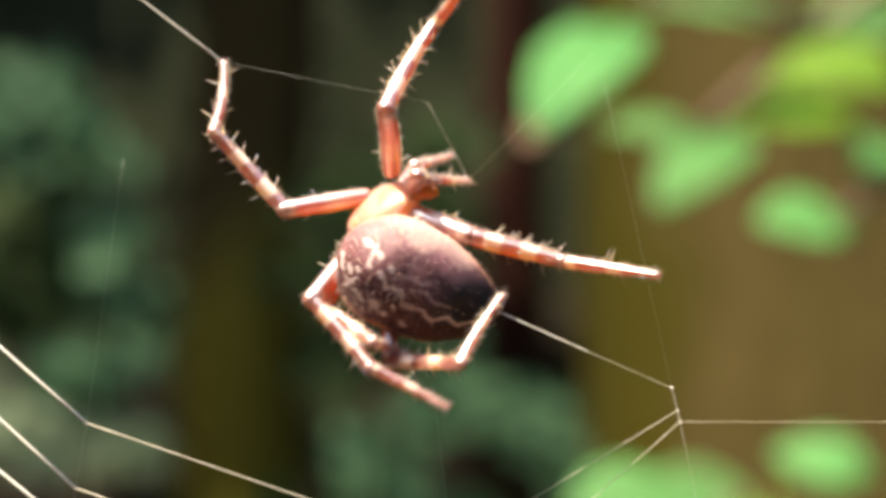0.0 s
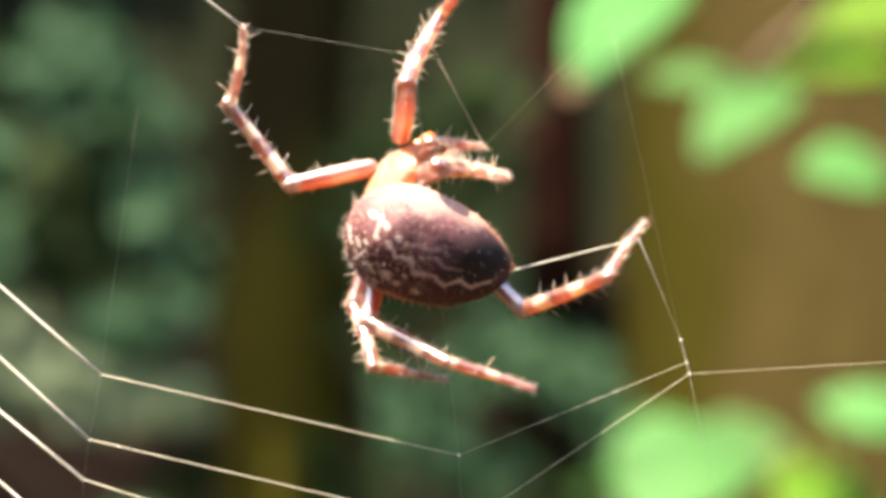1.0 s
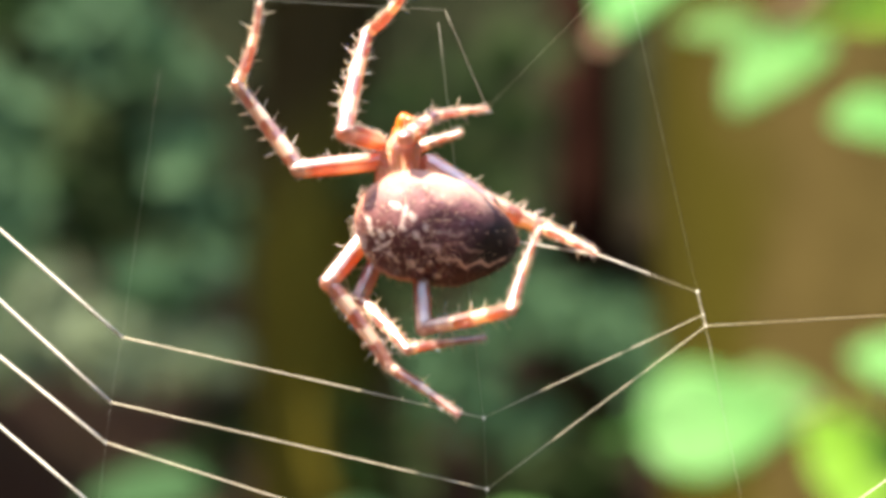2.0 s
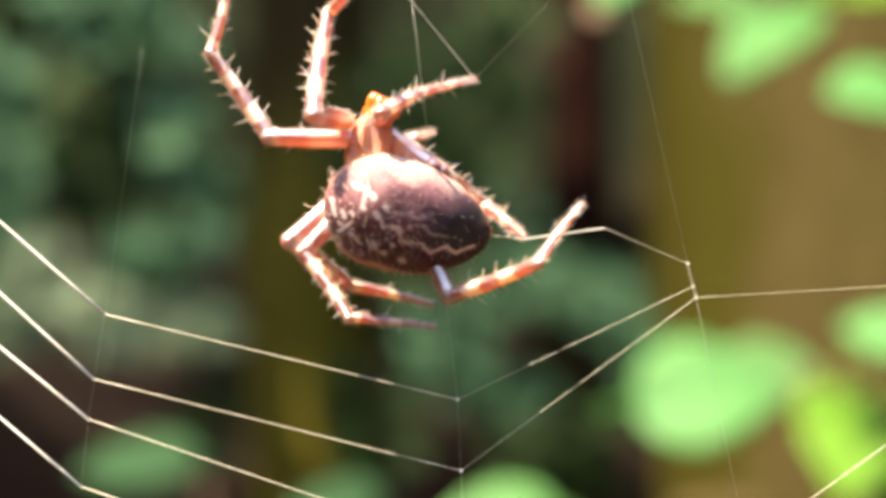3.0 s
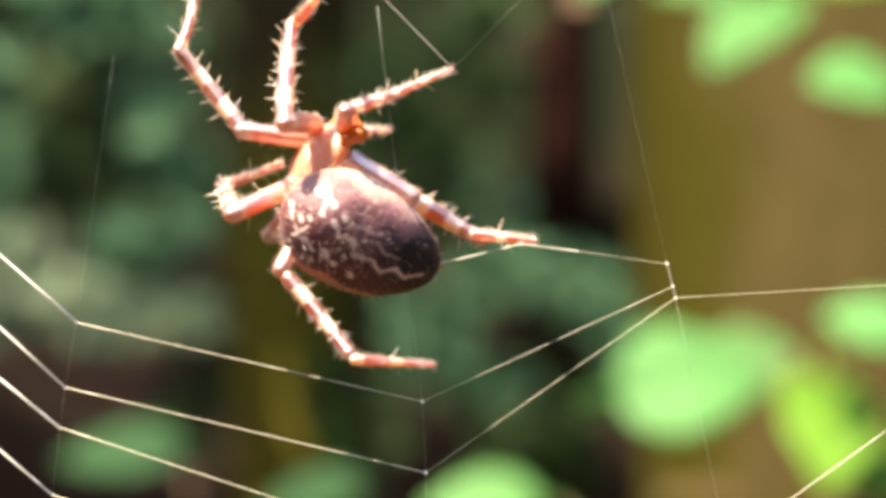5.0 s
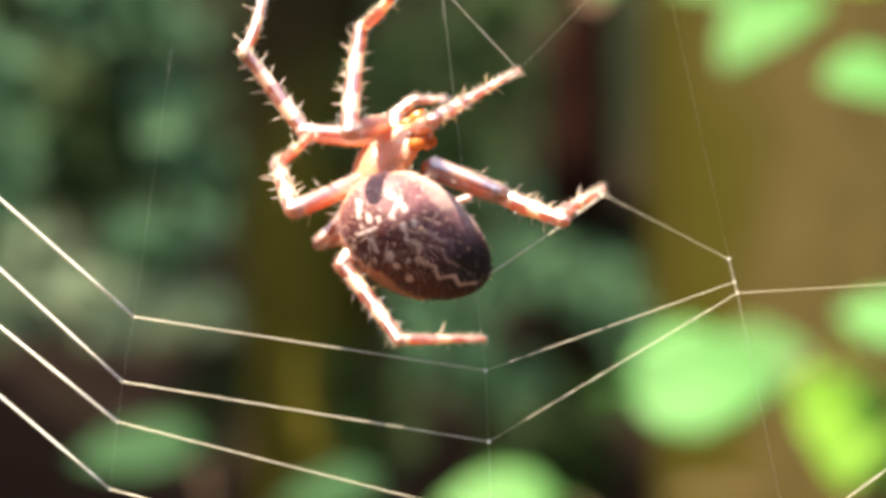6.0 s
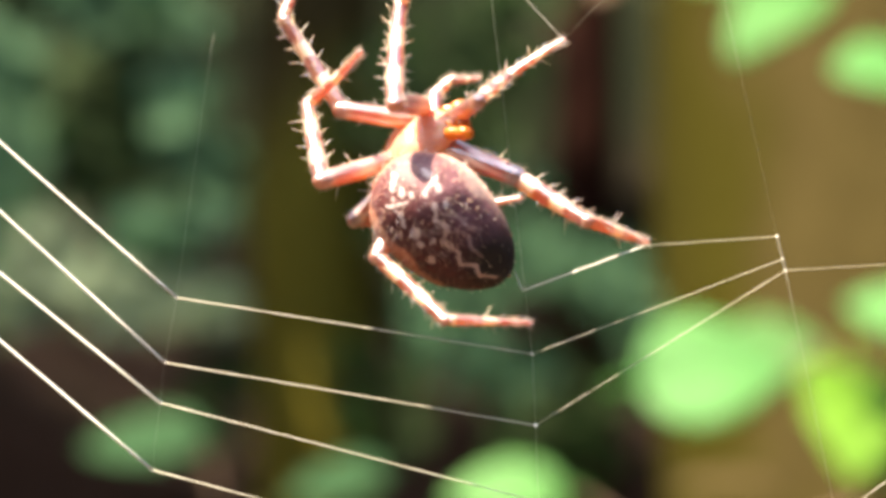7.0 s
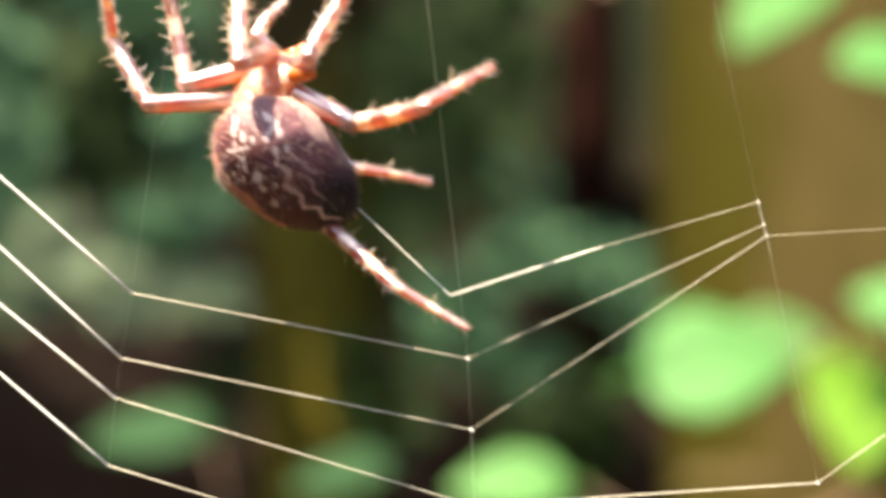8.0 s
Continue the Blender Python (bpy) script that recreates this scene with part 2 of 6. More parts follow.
def leaf_material(name, dark, light, glow, share=0.42, gloss=0.4):
    q = Mat(name)
    vec = q.object_coords()
    ob = q.n.new("ShaderNodeObjectInfo")
    g = q.noise(vec, 42, 3)
    g2 = q.noise(vec, 260, 4, 0.65)
    col = q.mix(g, dark, light)
    col = q.mix(q.calc("MULTIPLY", g2, 0.35), col, tuple(c * 0.7 for c in dark))
    hue = q.n.new("ShaderNodeHueSaturation")
    q.put(hue, "Color", col)
    q.put(hue, "Hue", q.calc("ADD", 0.485, q.calc("MULTIPLY", ob.outputs["Random"], 0.03)))
    q.put(hue, "Value", q.calc("ADD", 0.85, q.calc("MULTIPLY", ob.outputs["Random"], 0.3)))
    q.set(Base_Color=hue.outputs["Color"], Roughness=gloss, Specular_IOR_Level=max(0.1, 0.75 - gloss * 0.9))
    q.bump(g2, 0.3, 0.0006)
    q.see_through(share, glow)
    return q.m


M_LEAF = leaf_material("shrub_leaf", (0.045, 0.140, 0.036), (0.068, 0.195, 0.054), (0.140, 0.43, 0.098), 0.45, 0.6)
M_LEAF_LIME = leaf_material("lime_leaf", (0.072, 0.165, 0.012), (0.104, 0.215, 0.017), (0.23, 0.50, 0.034), 0.48, 0.6)
M_LEAF_TIP = leaf_material("leaf_red_tip", (0.06, 0.026, 0.012), (0.10, 0.048, 0.022), (0.15, 0.06, 0.025), 0.3)
M_IVY = leaf_material("ivy_leaf", (0.028, 0.066, 0.037), (0.053, 0.118, 0.064), (0.06, 0.17, 0.085), 0.2, 0.8)
# lighter and greyer than the other ivy
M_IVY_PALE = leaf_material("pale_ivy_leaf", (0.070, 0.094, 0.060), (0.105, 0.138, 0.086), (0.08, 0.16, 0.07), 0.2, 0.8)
# darkened leaf colour: holds the shade of the hedge's hollows
M_LEAF_DIM = leaf_material("painted_shade_leaf", (0.014, 0.029, 0.011), (0.024, 0.043, 0.016), (0.035, 0.08, 0.024), 0.25, 0.9)
# darker leaf copy; the half shade is in the colour
M_LEAF_DULL = leaf_material("half_shade_leaf", (0.012, 0.038, 0.017), (0.020, 0.056, 0.026), (0.03, 0.10, 0.04), 0.25, 0.9)
M_LEAF_TAN = leaf_material("withered_leaf", (0.035, 0.026, 0.009), (0.055, 0.04, 0.015), (0.1, 0.07, 0.02), 0.25, 0.8)
M_TWIG = simple_skin("twig_bark", (0.05, 0.03, 0.02), (0.14, 0.09, 0.05), 160, 0.8, relief=0.0008)


def bark_material(name, dark, light, moss, moss_share, moss_side=0.0, olive_below=0.0):
    q = Mat(name)
    vec = q.object_coords((1, 1, 0.22))
    g = q.noise(vec, 70, 5, 0.65)
    big = q.noise(q.object_coords((1, 1, 0.5)), 9, 3)
    col = q.mix(g, dark, light)
    if moss_side:                                # the moss keeps to one flank
        sep = q.n.new("ShaderNodeSeparateXYZ")
        q.l.new(q.object_coords(), sep.inputs[0])
        big = q.calc("ADD", big, q.calc("MULTIPLY", q.calc("SUBTRACT", moss_side, sep.outputs["X"]), 7.0))
    if olive_below:                               # olive below a height, bark colour above
        sep = q.n.new("ShaderNodeSeparateXYZ")
        q.l.new(q.object_coords(), sep.inputs[0])
        big = q.calc("ADD", big, q.calc("MULTIPLY", q.calc("SUBTRACT", olive_below, sep.outputs["Z"]), 4.0))
    col = q.mix(q.ramp(big, [(0.5 - moss_share * 0.4, O), (0.62, I)]), col, moss)
    q.set(Base_Color=col, Roughness=0.95, Specular_IOR_Level=0.02)
    q.bump(g, 0.8, 0.006)
    return q.m


M_TRUNK = bark_material("mossy_bark", (0.018, 0.0134, 0.0044), (0.041, 0.0320, 0.0116), (0.0200, 0.0178, 0.0026), 0.3, 0.14)
M_STEM = bark_material("olive_bark", (0.018, 0.013, 0.005), (0.036, 0.026, 0.010), (0.078, 0.069, 0.0110), 0.8, olive_below=1.25)
M_RED = bark_material("red_brown_bark", (0.010, 0.0040, 0.0032), (0.022, 0.0080, 0.0056), (0.013, 0.006, 0.0042), 0.3)


def soil_material(name, a, b):
    q = Mat(name)
    vec = q.object_coords()
    g = q.noise(vec, 7, 5, 0.6)
    g2 = q.noise(vec, 90, 4, 0.6)
    q.set(Base_Color=q.mix(q.calc("ADD", q.calc("MULTIPLY", g, 0.6), q.calc("MULTIPLY", g2, 0.4)), a, b), Roughness=0.95, Specular_IOR_Level=0.05)
    q.bump(g2, 0.8, 0.01)
    return q.m


M_SOIL = soil_material("garden_soil", (0.024, 0.017, 0.012), (0.064, 0.046, 0.031))


def hedge_material():
    """Patches of dull green leaf and purplish-brown litter that run into one another, darkened to hold the hedge's
    shade.
    """
    q = Mat("hedge_litter_in_shade_tone")
    vec = q.object_coords()
    sep = q.n.new("ShaderNodeSeparateXYZ")
    q.l.new(vec, sep.inputs[0])
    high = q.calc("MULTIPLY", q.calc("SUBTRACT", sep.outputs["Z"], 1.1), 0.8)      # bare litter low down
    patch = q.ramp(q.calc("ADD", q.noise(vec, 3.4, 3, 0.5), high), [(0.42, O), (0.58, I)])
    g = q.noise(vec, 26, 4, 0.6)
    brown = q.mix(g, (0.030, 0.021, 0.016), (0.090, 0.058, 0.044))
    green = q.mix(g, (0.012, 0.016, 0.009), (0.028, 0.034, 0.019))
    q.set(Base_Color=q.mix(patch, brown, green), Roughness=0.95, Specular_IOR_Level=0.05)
    q.bump(g, 0.8, 0.02)
    return q.m


M_SHADE = hedge_material()


# ---- building helpers ----
def mesh_of(bm, name, material, smooth=True):
    me = bpy.data.meshes.new(name)
    bm.to_mesh(me)
    bm.free()
    me.materials.append(material)
    if smooth:
        me.shade_smooth()
    return me


def part(name, bm, material, parent, label="", smooth=True):
    ob = new(name, mesh_of(bm, name, material, smooth) if isinstance(bm, bmesh.types.BMesh) else bm)
    ob.parent = parent
    return tagged(ob, label=label)


def tube(bm, points, radii, sides=12, caps=True):
    """A round tube through the points."""
    rings = []
    side = None
    for i, p in enumerate(points):
        p = Vector(p)
        a = Vector(points[max(i - 1, 0)])
        b = Vector(points[min(i + 1, len(points) - 1)])
        way = (b - a).normalized()
        if side is None:
            side = way.orthogonal().normalized()
        side = (side - way * side.dot(way)).normalized()
        other = way.cross(side)
        rings.append([bm.verts.new(p + (side * math.cos(k * math.tau / sides) + other * math.sin(k * math.tau / sides)) * radii[i]) for k in range(sides)])
    for r, s in zip(rings, rings[1:]):
        for k in range(sides):
            bm.faces.new((r[k], r[(k + 1) % sides], s[(k + 1) % sides], s[k]))
    if caps:
        bm.faces.new(rings[0][::-1])
        bm.faces.new(rings[-1])


def spike(bm, root, way, length, radius):
    """One stiff hair: a thin three-sided cone."""
    way = way.normalized()
    a = way.orthogonal().normalized()
    b = way.cross(a)
    base = [bm.verts.new(root + (a * math.cos(k * math.tau / 3) + b * math.sin(k * math.tau / 3)) * radius) for k in range(3)]
    mid = [bm.verts.new(root + way * length * 0.55 + (a * math.cos(k * math.tau / 3) + b * math.sin(k * math.tau / 3)) * radius * 0.7) for k in range(3)]
    tip = bm.verts.new(root + way * length)
    for k in range(3):
        bm.faces.new((base[k], base[(k + 1) % 3], mid[(k + 1) % 3], mid[k])).material_index = 1
        bm.faces.new((mid[k], mid[(k + 1) % 3], tip)).material_index = 1


# ---- the large structure: ground, hedge bank ----
def ground():
    bm = bmesh.new()
    bmesh.ops.create_grid(bm, x_segments=60, y_segments=60, size=400)
    for v in bm.verts:
        # finer towards the middle, flat far out
        r = max(abs(v.co.x), abs(v.co.y)) / 400
        v.co.xy = v.co.xy * (r ** 2.2 + 0.002) / max(r, 1e-6) if r > 0 else v.co.xy
        v.co.z = noise.noise(v.co * 0.9) * 0.05 if r < 0.4 else 0
    tagged(new("ground", mesh_of(bm, "ground", M_SOIL)), "dark brown garden soil under a hedge", "ground", kind="structure")


def hedge_bank():
    """The deep, dark hedge, a rough bank; carried on unseen round the clearing on all sides to block the low sky."""
    bm = bmesh.new()
    n, rows = 150, 36
    grid = []
    for j in range(rows + 1):
        z = -0.05 + 3.3 * j / rows
        ring = []
        for i in range(n):
            a = math.tau * i / n
            c, s = math.cos(a), math.sin(a)
            rough = 0.25 * noise.noise(Vector((c * 3, s * 3, z * 1.3))) + 0.10 * noise.noise(Vector((c * 11, s * 11, z * 5)))
            lean = 0.10 * max(0.0, z - 1.5) ** 2
            ring.append(bm.verts.new((c * (3.2 + rough + lean), -0.7 + s * (2.5 + rough + lean), z + 0.15 * rough)))
        grid.append(ring)
    for r, q in zip(grid, grid[1:]):
        for i in range(n):
            bm.faces.new((r[i], q[i], q[(i + 1) % n], r[(i + 1) % n]))
    bmesh.ops.solidify(bm, geom=bm.faces[:], thickness=-0.45)
    tagged(new("backdrop", mesh_of(bm, "backdrop", M_SHADE)), "inside of a dense hedge, its shade put into dark colours", "hedge", kind="structure")


ground()
hedge_bank()


# ---- shrub, trunk and ivy behind the web ----
def leaf_mesh(name, length, width, fold, curl, seed, material, teeth=0.04):
    """A pointed leaf along +x from its stalk, folded along the midrib, with a toothed rim and raised veins."""
    bm = bmesh.new()
    r = random.Random(seed)
    n, w = 18, 4
    grid = []
    for i in range(n + 1):
        s = i / n
        half = width * 0.5 * (math.sin(math.pi * s ** 0.72) ** 0.72 if 0 < s < 1 else 0.02) * (1 + teeth * (1 if i % 2 else -1))
        row = []
        for j in range(-w, w + 1):
            q = j / w
            z = abs(q) * half * fold + curl * length * (s - 0.5) ** 2 * -1 + 0.012 * length * math.sin(s * 22 + abs(q) * 4) * abs(q)
            z += 0.02 * length * noise.noise(Vector((s * 3, q * 2, seed)))
            row.append(bm.verts.new((s * length, q * half, z)))
        grid.append(row)
    for a, b in zip(grid, grid[1:]):
        for k in range(2 * w):
            bm.faces.new((a[k], a[k + 1], b[k + 1], b[k]))
    bmesh.ops.remove_doubles(bm, verts=bm.verts[:], dist=1e-6)
    bmesh.ops.solidify(bm, geom=bm.faces[:], thickness=0.0004)
    tube(bm, [(-0.22 * length, 0, -0.06 * length), (-0.1 * length, 0, -0.02 * length), (0, 0, 0), (0.5 * length, 0, -curl * 0 + 0.0), (0.9 * length, 0, -curl * length * 0.16)], [0.0011, 0.001, 0.001, 0.0007, 0.0003], 6)
    return mesh_of(bm, name, material)


def leaf(parent, place, heading, tilt, roll, length, width, seed, material, label=""):
    """heading: the way the tip points in the upright plane (0 to +x, 90 up); tilt: how far it leans back."""
    ob = part("leaf", leaf_mesh("leaf", length, width, 0.10, 0.16, seed, material), None, parent, label)
    face = Matrix.Rotation(radians(90), 4, "X")              # blade upright, facing -y
    m = Matrix.Rotation(radians(-47), 4, "X") @ Matrix.Rotation(radians(-heading), 4, "Y") @ Matrix.Rotation(radians(roll), 4, "X") @ face @ pose(0, 0, 0, 0, tilt, 0)
    ob.matrix_basis = Matrix.Translation(place) @ m @ Matrix.Translation((-length / 2, 0, 0))
    return ob


def twig(parent, points, r0, r1):
    bm = bmesh.new()
    n = len(points) - 1
    tube(bm, points, [r0 + (r1 - r0) * i / n for i in range(n + 1)], 8)
    return part("twig", bm, M_TWIG, parent)


def ivy_leaf(bm, m, size, r):
    """One five-pointed ivy leaf, slightly cupped."""
    rim = [(0, 0), (0.18, 0.36), (0.42, 0.30), (0.55, 0.52), (0.68, 0.24), (1.0, 0.0), (0.68, -0.24), (0.55, -0.52), (0.42, -0.30), (0.18, -0.36)]
    mid = bm.verts.new(m @ Vector((0.42 * size, 0, -0.05 * size)))
    vs = [bm.verts.new(m @ Vector((x * size, y * size, 0.10 * size * (abs(y) + r.uniform(-.3, .3))))) for x, y in rim]
    for k in range(len(vs)):
        bm.faces.new((mid, vs[k], vs[(k + 1) % len(vs)]))


def trunk(name, label, category, x, y, radius, height, material, seed, lean=0.0, back=0.0, spread=0.3, leaves=350):
    bm = bmesh.new()
    n, sides = 46, 40
    pts = [(x + lean * (height * i / n - 1.2) + 0.01 * noise.noise(Vector((i * 0.3, seed, 0))), y + back * (height * i / n - 1.25), height * i / n - 0.05) for i in range(n + 1)]
    tube(bm, pts, [radius * (1.12 - 0.2 * i / n + 0.35 * math.exp(-i / 3.5)) for i in range(n + 1)], sides)
    for v in bm.verts:
        c = Vector((v.co.x - x, v.co.y - y - back * (v.co.z - 1.2), 0))
        if c.length > 1e-5:
            a = math.atan2(c.y, c.x)
            v.co += c.normalized() * radius * (0.07 * noise.noise(Vector((math.cos(a) * 3, math.sin(a) * 3, v.co.z * 5 + seed))) + 0.05 * noise.noise(Vector((math.cos(a) * 9, math.sin(a) * 9, v.co.z * 3))))
    tree = tagged(new(name), label, category)
    part("trunk", bm, material, tree)
    # limbs and a leafy crown above
    r = random.Random(seed)
    top = Vector((x + lean * (height - 1.2), y + back * (height - 1.25), height - 0.1))
    clumps = []
    for k in range(5):
        a = k * math.tau / 5 + r.uniform(-0.3, 0.3)
        out = Vector((math.cos(a), math.sin(a), 0)) * spread * r.uniform(0.6, 0.85)
        tip = top + out + Vector((0, 0, spread * r.uniform(0.5, 1.3)))
        mid = top + out * 0.45 + Vector((0, 0, spread * 0.35))
        bm = bmesh.new()
        tube(bm, [top - Vector((0, 0, 0.15)), top + (mid - top) * 0.5, mid, tip], [radius * 0.5, radius * 0.38, radius * 0.26, radius * 0.08], 10)
        part("limb", bm, material, tree)
        clumps += [mid, tip, (mid + tip) / 2]
    bm = bmesh.new()
    for k in range(leaves):
        c = r.choice(clumps)
        p = c + Vector((r.gauss(0, 1), r.gauss(0, 1), r.gauss(0, 0.8))) * spread * 0.2
        ivy_leaf(bm, Matrix.Translation(p) @ Euler((r.uniform(-0.9, 0.9), r.uniform(-0.9, 0.9), r.uniform(0, 6.3))).to_matrix().to_4x4(), 0.09 * r.uniform(0.7, 1.3), r)
    tagged(part("crown", mesh_of(bm, "crown", M_IVY, False), None, tree, "loose green leaves of the crown"), label="loose green leaves of the crown", kind="stuff")
    return tree


shrub = tagged(new("shrub"), "bright green leafy shrub branch hanging in front of a trunk", "shrub")
twig(shrub, [(0.1917, 0.4624, 1.3579), (0.1561, 0.4524, 1.3289), (0.1256, 0.4424, 1.3049), (0.1058, 0.4324, 1.2874)], 0.0032, 0.0012)
twig(shrub, [(0.1561, 0.4524, 1.3289), (0.1155, 0.4324, 1.3359), (0.0832, 0.4124, 1.3308)], 0.0032, 0.0012)
twig(shrub, [(0.1943, 0.4524, 1.2766), (0.1698, 0.4324, 1.268), (0.1503, 0.4124, 1.2561)], 0.0032, 0.0012)
leaf(shrub, (0.0605, 0.3824, 1.2996), -114, -5, 5, 0.0843, 0.0334, 41, M_LEAF)
leaf(shrub, (0.0466, 0.3720, 1.2771), -122, -5, 5, 0.0206, 0.0137, 42, M_LEAF_TIP)
leaf(shrub, (0.1175, 0.4774, 1.2828), -124, -4, 4, 0.0715, 0.0315, 43, M_LEAF)
leaf(shrub, (0.0906, 0.4324, 1.2883), 184, -4, 4, 0.0330, 0.0213, 44, M_LEAF)
leaf(shrub, (0.1348, 0.4024, 1.2537), 186, -4, 4, 0.0302, 0.0311, 45, M_LEAF)
leaf(shrub, (0.1440, 0.4424, 1.2955), 194, -4, 4, 0.0435, 0.0296, 46, M_LEAF_LIME)
leaf(shrub, (0.1200, 0.4524, 1.3371), 181, -4, 4, 0.0543, 0.0241, 47, M_LEAF)
leaf(shrub, (0.1555, 0.4224, 1.3099), 160, -4, 4, 0.0399, 0.0361, 48, M_LEAF_LIME)
leaf(shrub, (0.1602, 0.4824, 1.3169), 200, -4, 4, 0.0403, 0.0276, 49, M_LEAF_LIME)
leaf(shrub, (0.1757, 0.4424, 1.2796), 200, -4, 4, 0.0257, 0.0336, 50, M_LEAF)
leaf(shrub, (0.1773, 0.4624, 1.3345), 215, -4, 4, 0.0533, 0.0410, 51, M_LEAF)
shrub = tagged(new("shrub"), "low bright green shrub with broad sunlit leaves", "shrub")
twig(shrub, [(0.2144, 0.5424, -0.1012), (0.2065, 0.5324, 0.4951), (0.1941, 0.5224, 1.0392), (0.1731, 0.5124, 1.0976), (0.1571, 0.5024, 1.1476), (0.1372, 0.4924, 1.1549), (0.1243, 0.4824, 1.1518)], 0.0032, 0.0012)
twig(shrub, [(0.1731, 0.5124, 1.0976), (0.1132, 0.5024, 1.0773), (0.0639, 0.4924, 1.088), (0.0437, 0.4824, 1.1026)], 0.0032, 0.0012)
leaf(shrub, (0.0952, 0.4824, 1.1490), 4, -5, 5, 0.0556, 0.0520, 52, M_LEAF)
leaf(shrub, (0.1274, 0.5224, 1.1546), 12, -6, 6, 0.0363, 0.0340, 53, M_LEAF)
leaf(shrub, (0.1476, 0.4824, 1.1334), -100, -8, 0, 0.07, 0.0382, 54, M_LEAF_LIME)
leaf(shrub, (0.1769, 0.5024, 1.1102), -60, 0, 10, 0.0417, 0.0307, 55, M_LEAF_LIME)
leaf(shrub, (0.017, 0.4824, 1.1035), 178, 5, 10, 0.045, 0.0335, 56, M_LEAF)
leaf(shrub, (0.1849, 0.5624, 1.1677), 150, 10, 0, 0.041, 0.0314, 57, M_LEAF)
shrub = tagged(new("shrub"), "dull green low shrub, half shade painted into its leaves", "shrub")
twig(shrub, [(-0.0831, 0.7024, -0.1925), (-0.0907, 0.6924, 0.5762), (-0.1038, 0.6824, 0.9549), (-0.1123, 0.6624, 1.0446), (-0.1202, 0.6424, 1.0947)], 0.0032, 0.0012)
twig(shrub, [(-0.1123, 0.6624, 1.0446), (-0.045, 0.6524, 1.0576), (-0.0336, 0.6424, 1.0785)], 0.0032, 0.0012)
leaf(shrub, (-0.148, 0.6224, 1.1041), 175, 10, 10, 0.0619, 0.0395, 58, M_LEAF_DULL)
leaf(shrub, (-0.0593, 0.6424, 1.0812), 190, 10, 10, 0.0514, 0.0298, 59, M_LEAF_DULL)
leaf(shrub, (0.1206, 0.6024, 1.0876), 180, 0, 30, 0.0486, 0.023, 60, M_LEAF_TAN)
trunk("tree", "broad tree trunk with brown bark, mossy on one flank", "tree", 0.2645, 0.7624, 0.14, 5.0, M_TRUNK, 3, 0.02, 0.3, 0.7, 700)
trunk("tree", "slim olive-green mossy stem in the hedge", "tree", -0.0990, 1.0224, 0.0420, 5.2, M_STEM, 8, 0.0, 0.1)
trunk("tree", "thin red-brown stem in the hedge", "tree", 0.089, 1.0024, 0.0220, 4.6, M_RED, 12, 0.01, 0.05)


def ivy(name, label, clumps, seed, material, size):
    """Hanging ivy in clumps: (x, y, z, half width, half height, how many)."""
    r = random.Random(seed)
    bm = bmesh.new()
    for x, y, z, w, h, count in clumps:
        for k in range(count):
            a, d = r.uniform(0, math.tau), r.random() ** 0.6
            p = Vector((x + math.cos(a) * d * w, y + r.uniform(-0.05, 0.06), z + math.sin(a) * d * h))
            m = Matrix.Translation(p) @ Euler((radians(r.uniform(50, 110)), radians(r.uniform(20, 110)), radians(r.uniform(-40, 40)))).to_matrix().to_4x4()
            ivy_leaf(bm, m, size * r.uniform(0.6, 1.25), r)
    return tagged(new(name, mesh_of(bm, name, material, False)), label, "ivy", kind="stuff")


ivy("ivy", "dull dark green ivy hanging in loose clumps", [
    (-0.263, 0.802, 1.262, 0.011, 0.058, 64),
    (-0.198, 0.802, 1.338, 0.037, 0.016, 60),
    (-0.160, 0.802, 1.276, 0.016, 0.034, 58),
    (-0.177, 0.802, 1.212, 0.018, 0.012, 50),
    (-0.149, 0.802, 1.234, 0.012, 0.036, 14),
    (-0.213, 0.802, 1.366, 0.036, 0.023, 40),
    (-0.293, 0.802, 1.277, 0.023, 0.066, 40),
    (-0.283, 0.802, 1.185, 0.023, 0.026, 30),
    (0.070, 0.802, 1.188, 0.036, 0.020, 42),
    (0.109, 0.802, 1.163, 0.023, 0.013, 20),
    (0.027, 0.802, 1.198, 0.020, 0.023, 20),
    (0.024, 0.802, 1.247, 0.023, 0.016, 4),
    (-0.012, 0.802, 1.145, 0.013, 0.020, 8),
    (0.027, 0.802, 1.132, 0.020, 0.020, 8),
    (-0.011, 0.802, 1.163, 0.025, 0.020, 26),
], 5, M_IVY, 0.023)
ivy("ivy", "pale grey-green ivy above the dark litter", [
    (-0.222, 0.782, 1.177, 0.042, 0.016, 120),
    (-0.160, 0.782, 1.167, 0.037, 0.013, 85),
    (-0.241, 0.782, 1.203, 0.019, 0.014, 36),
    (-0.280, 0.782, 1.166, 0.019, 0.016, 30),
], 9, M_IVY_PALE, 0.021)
# dark leaves set where the hollows are only shade; the last two clumps too
ivy("ivy", "dark green leaves, the shade of the hedge put into their colour", [
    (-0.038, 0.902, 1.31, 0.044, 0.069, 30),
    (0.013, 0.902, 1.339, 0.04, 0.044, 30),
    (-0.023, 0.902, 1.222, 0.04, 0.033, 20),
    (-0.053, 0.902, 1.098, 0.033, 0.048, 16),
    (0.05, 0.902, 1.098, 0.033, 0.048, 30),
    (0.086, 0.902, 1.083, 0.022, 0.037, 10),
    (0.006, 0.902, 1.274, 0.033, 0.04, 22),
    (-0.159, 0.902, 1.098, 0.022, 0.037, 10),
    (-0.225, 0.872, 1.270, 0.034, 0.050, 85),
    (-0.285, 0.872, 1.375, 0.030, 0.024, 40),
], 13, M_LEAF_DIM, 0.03)
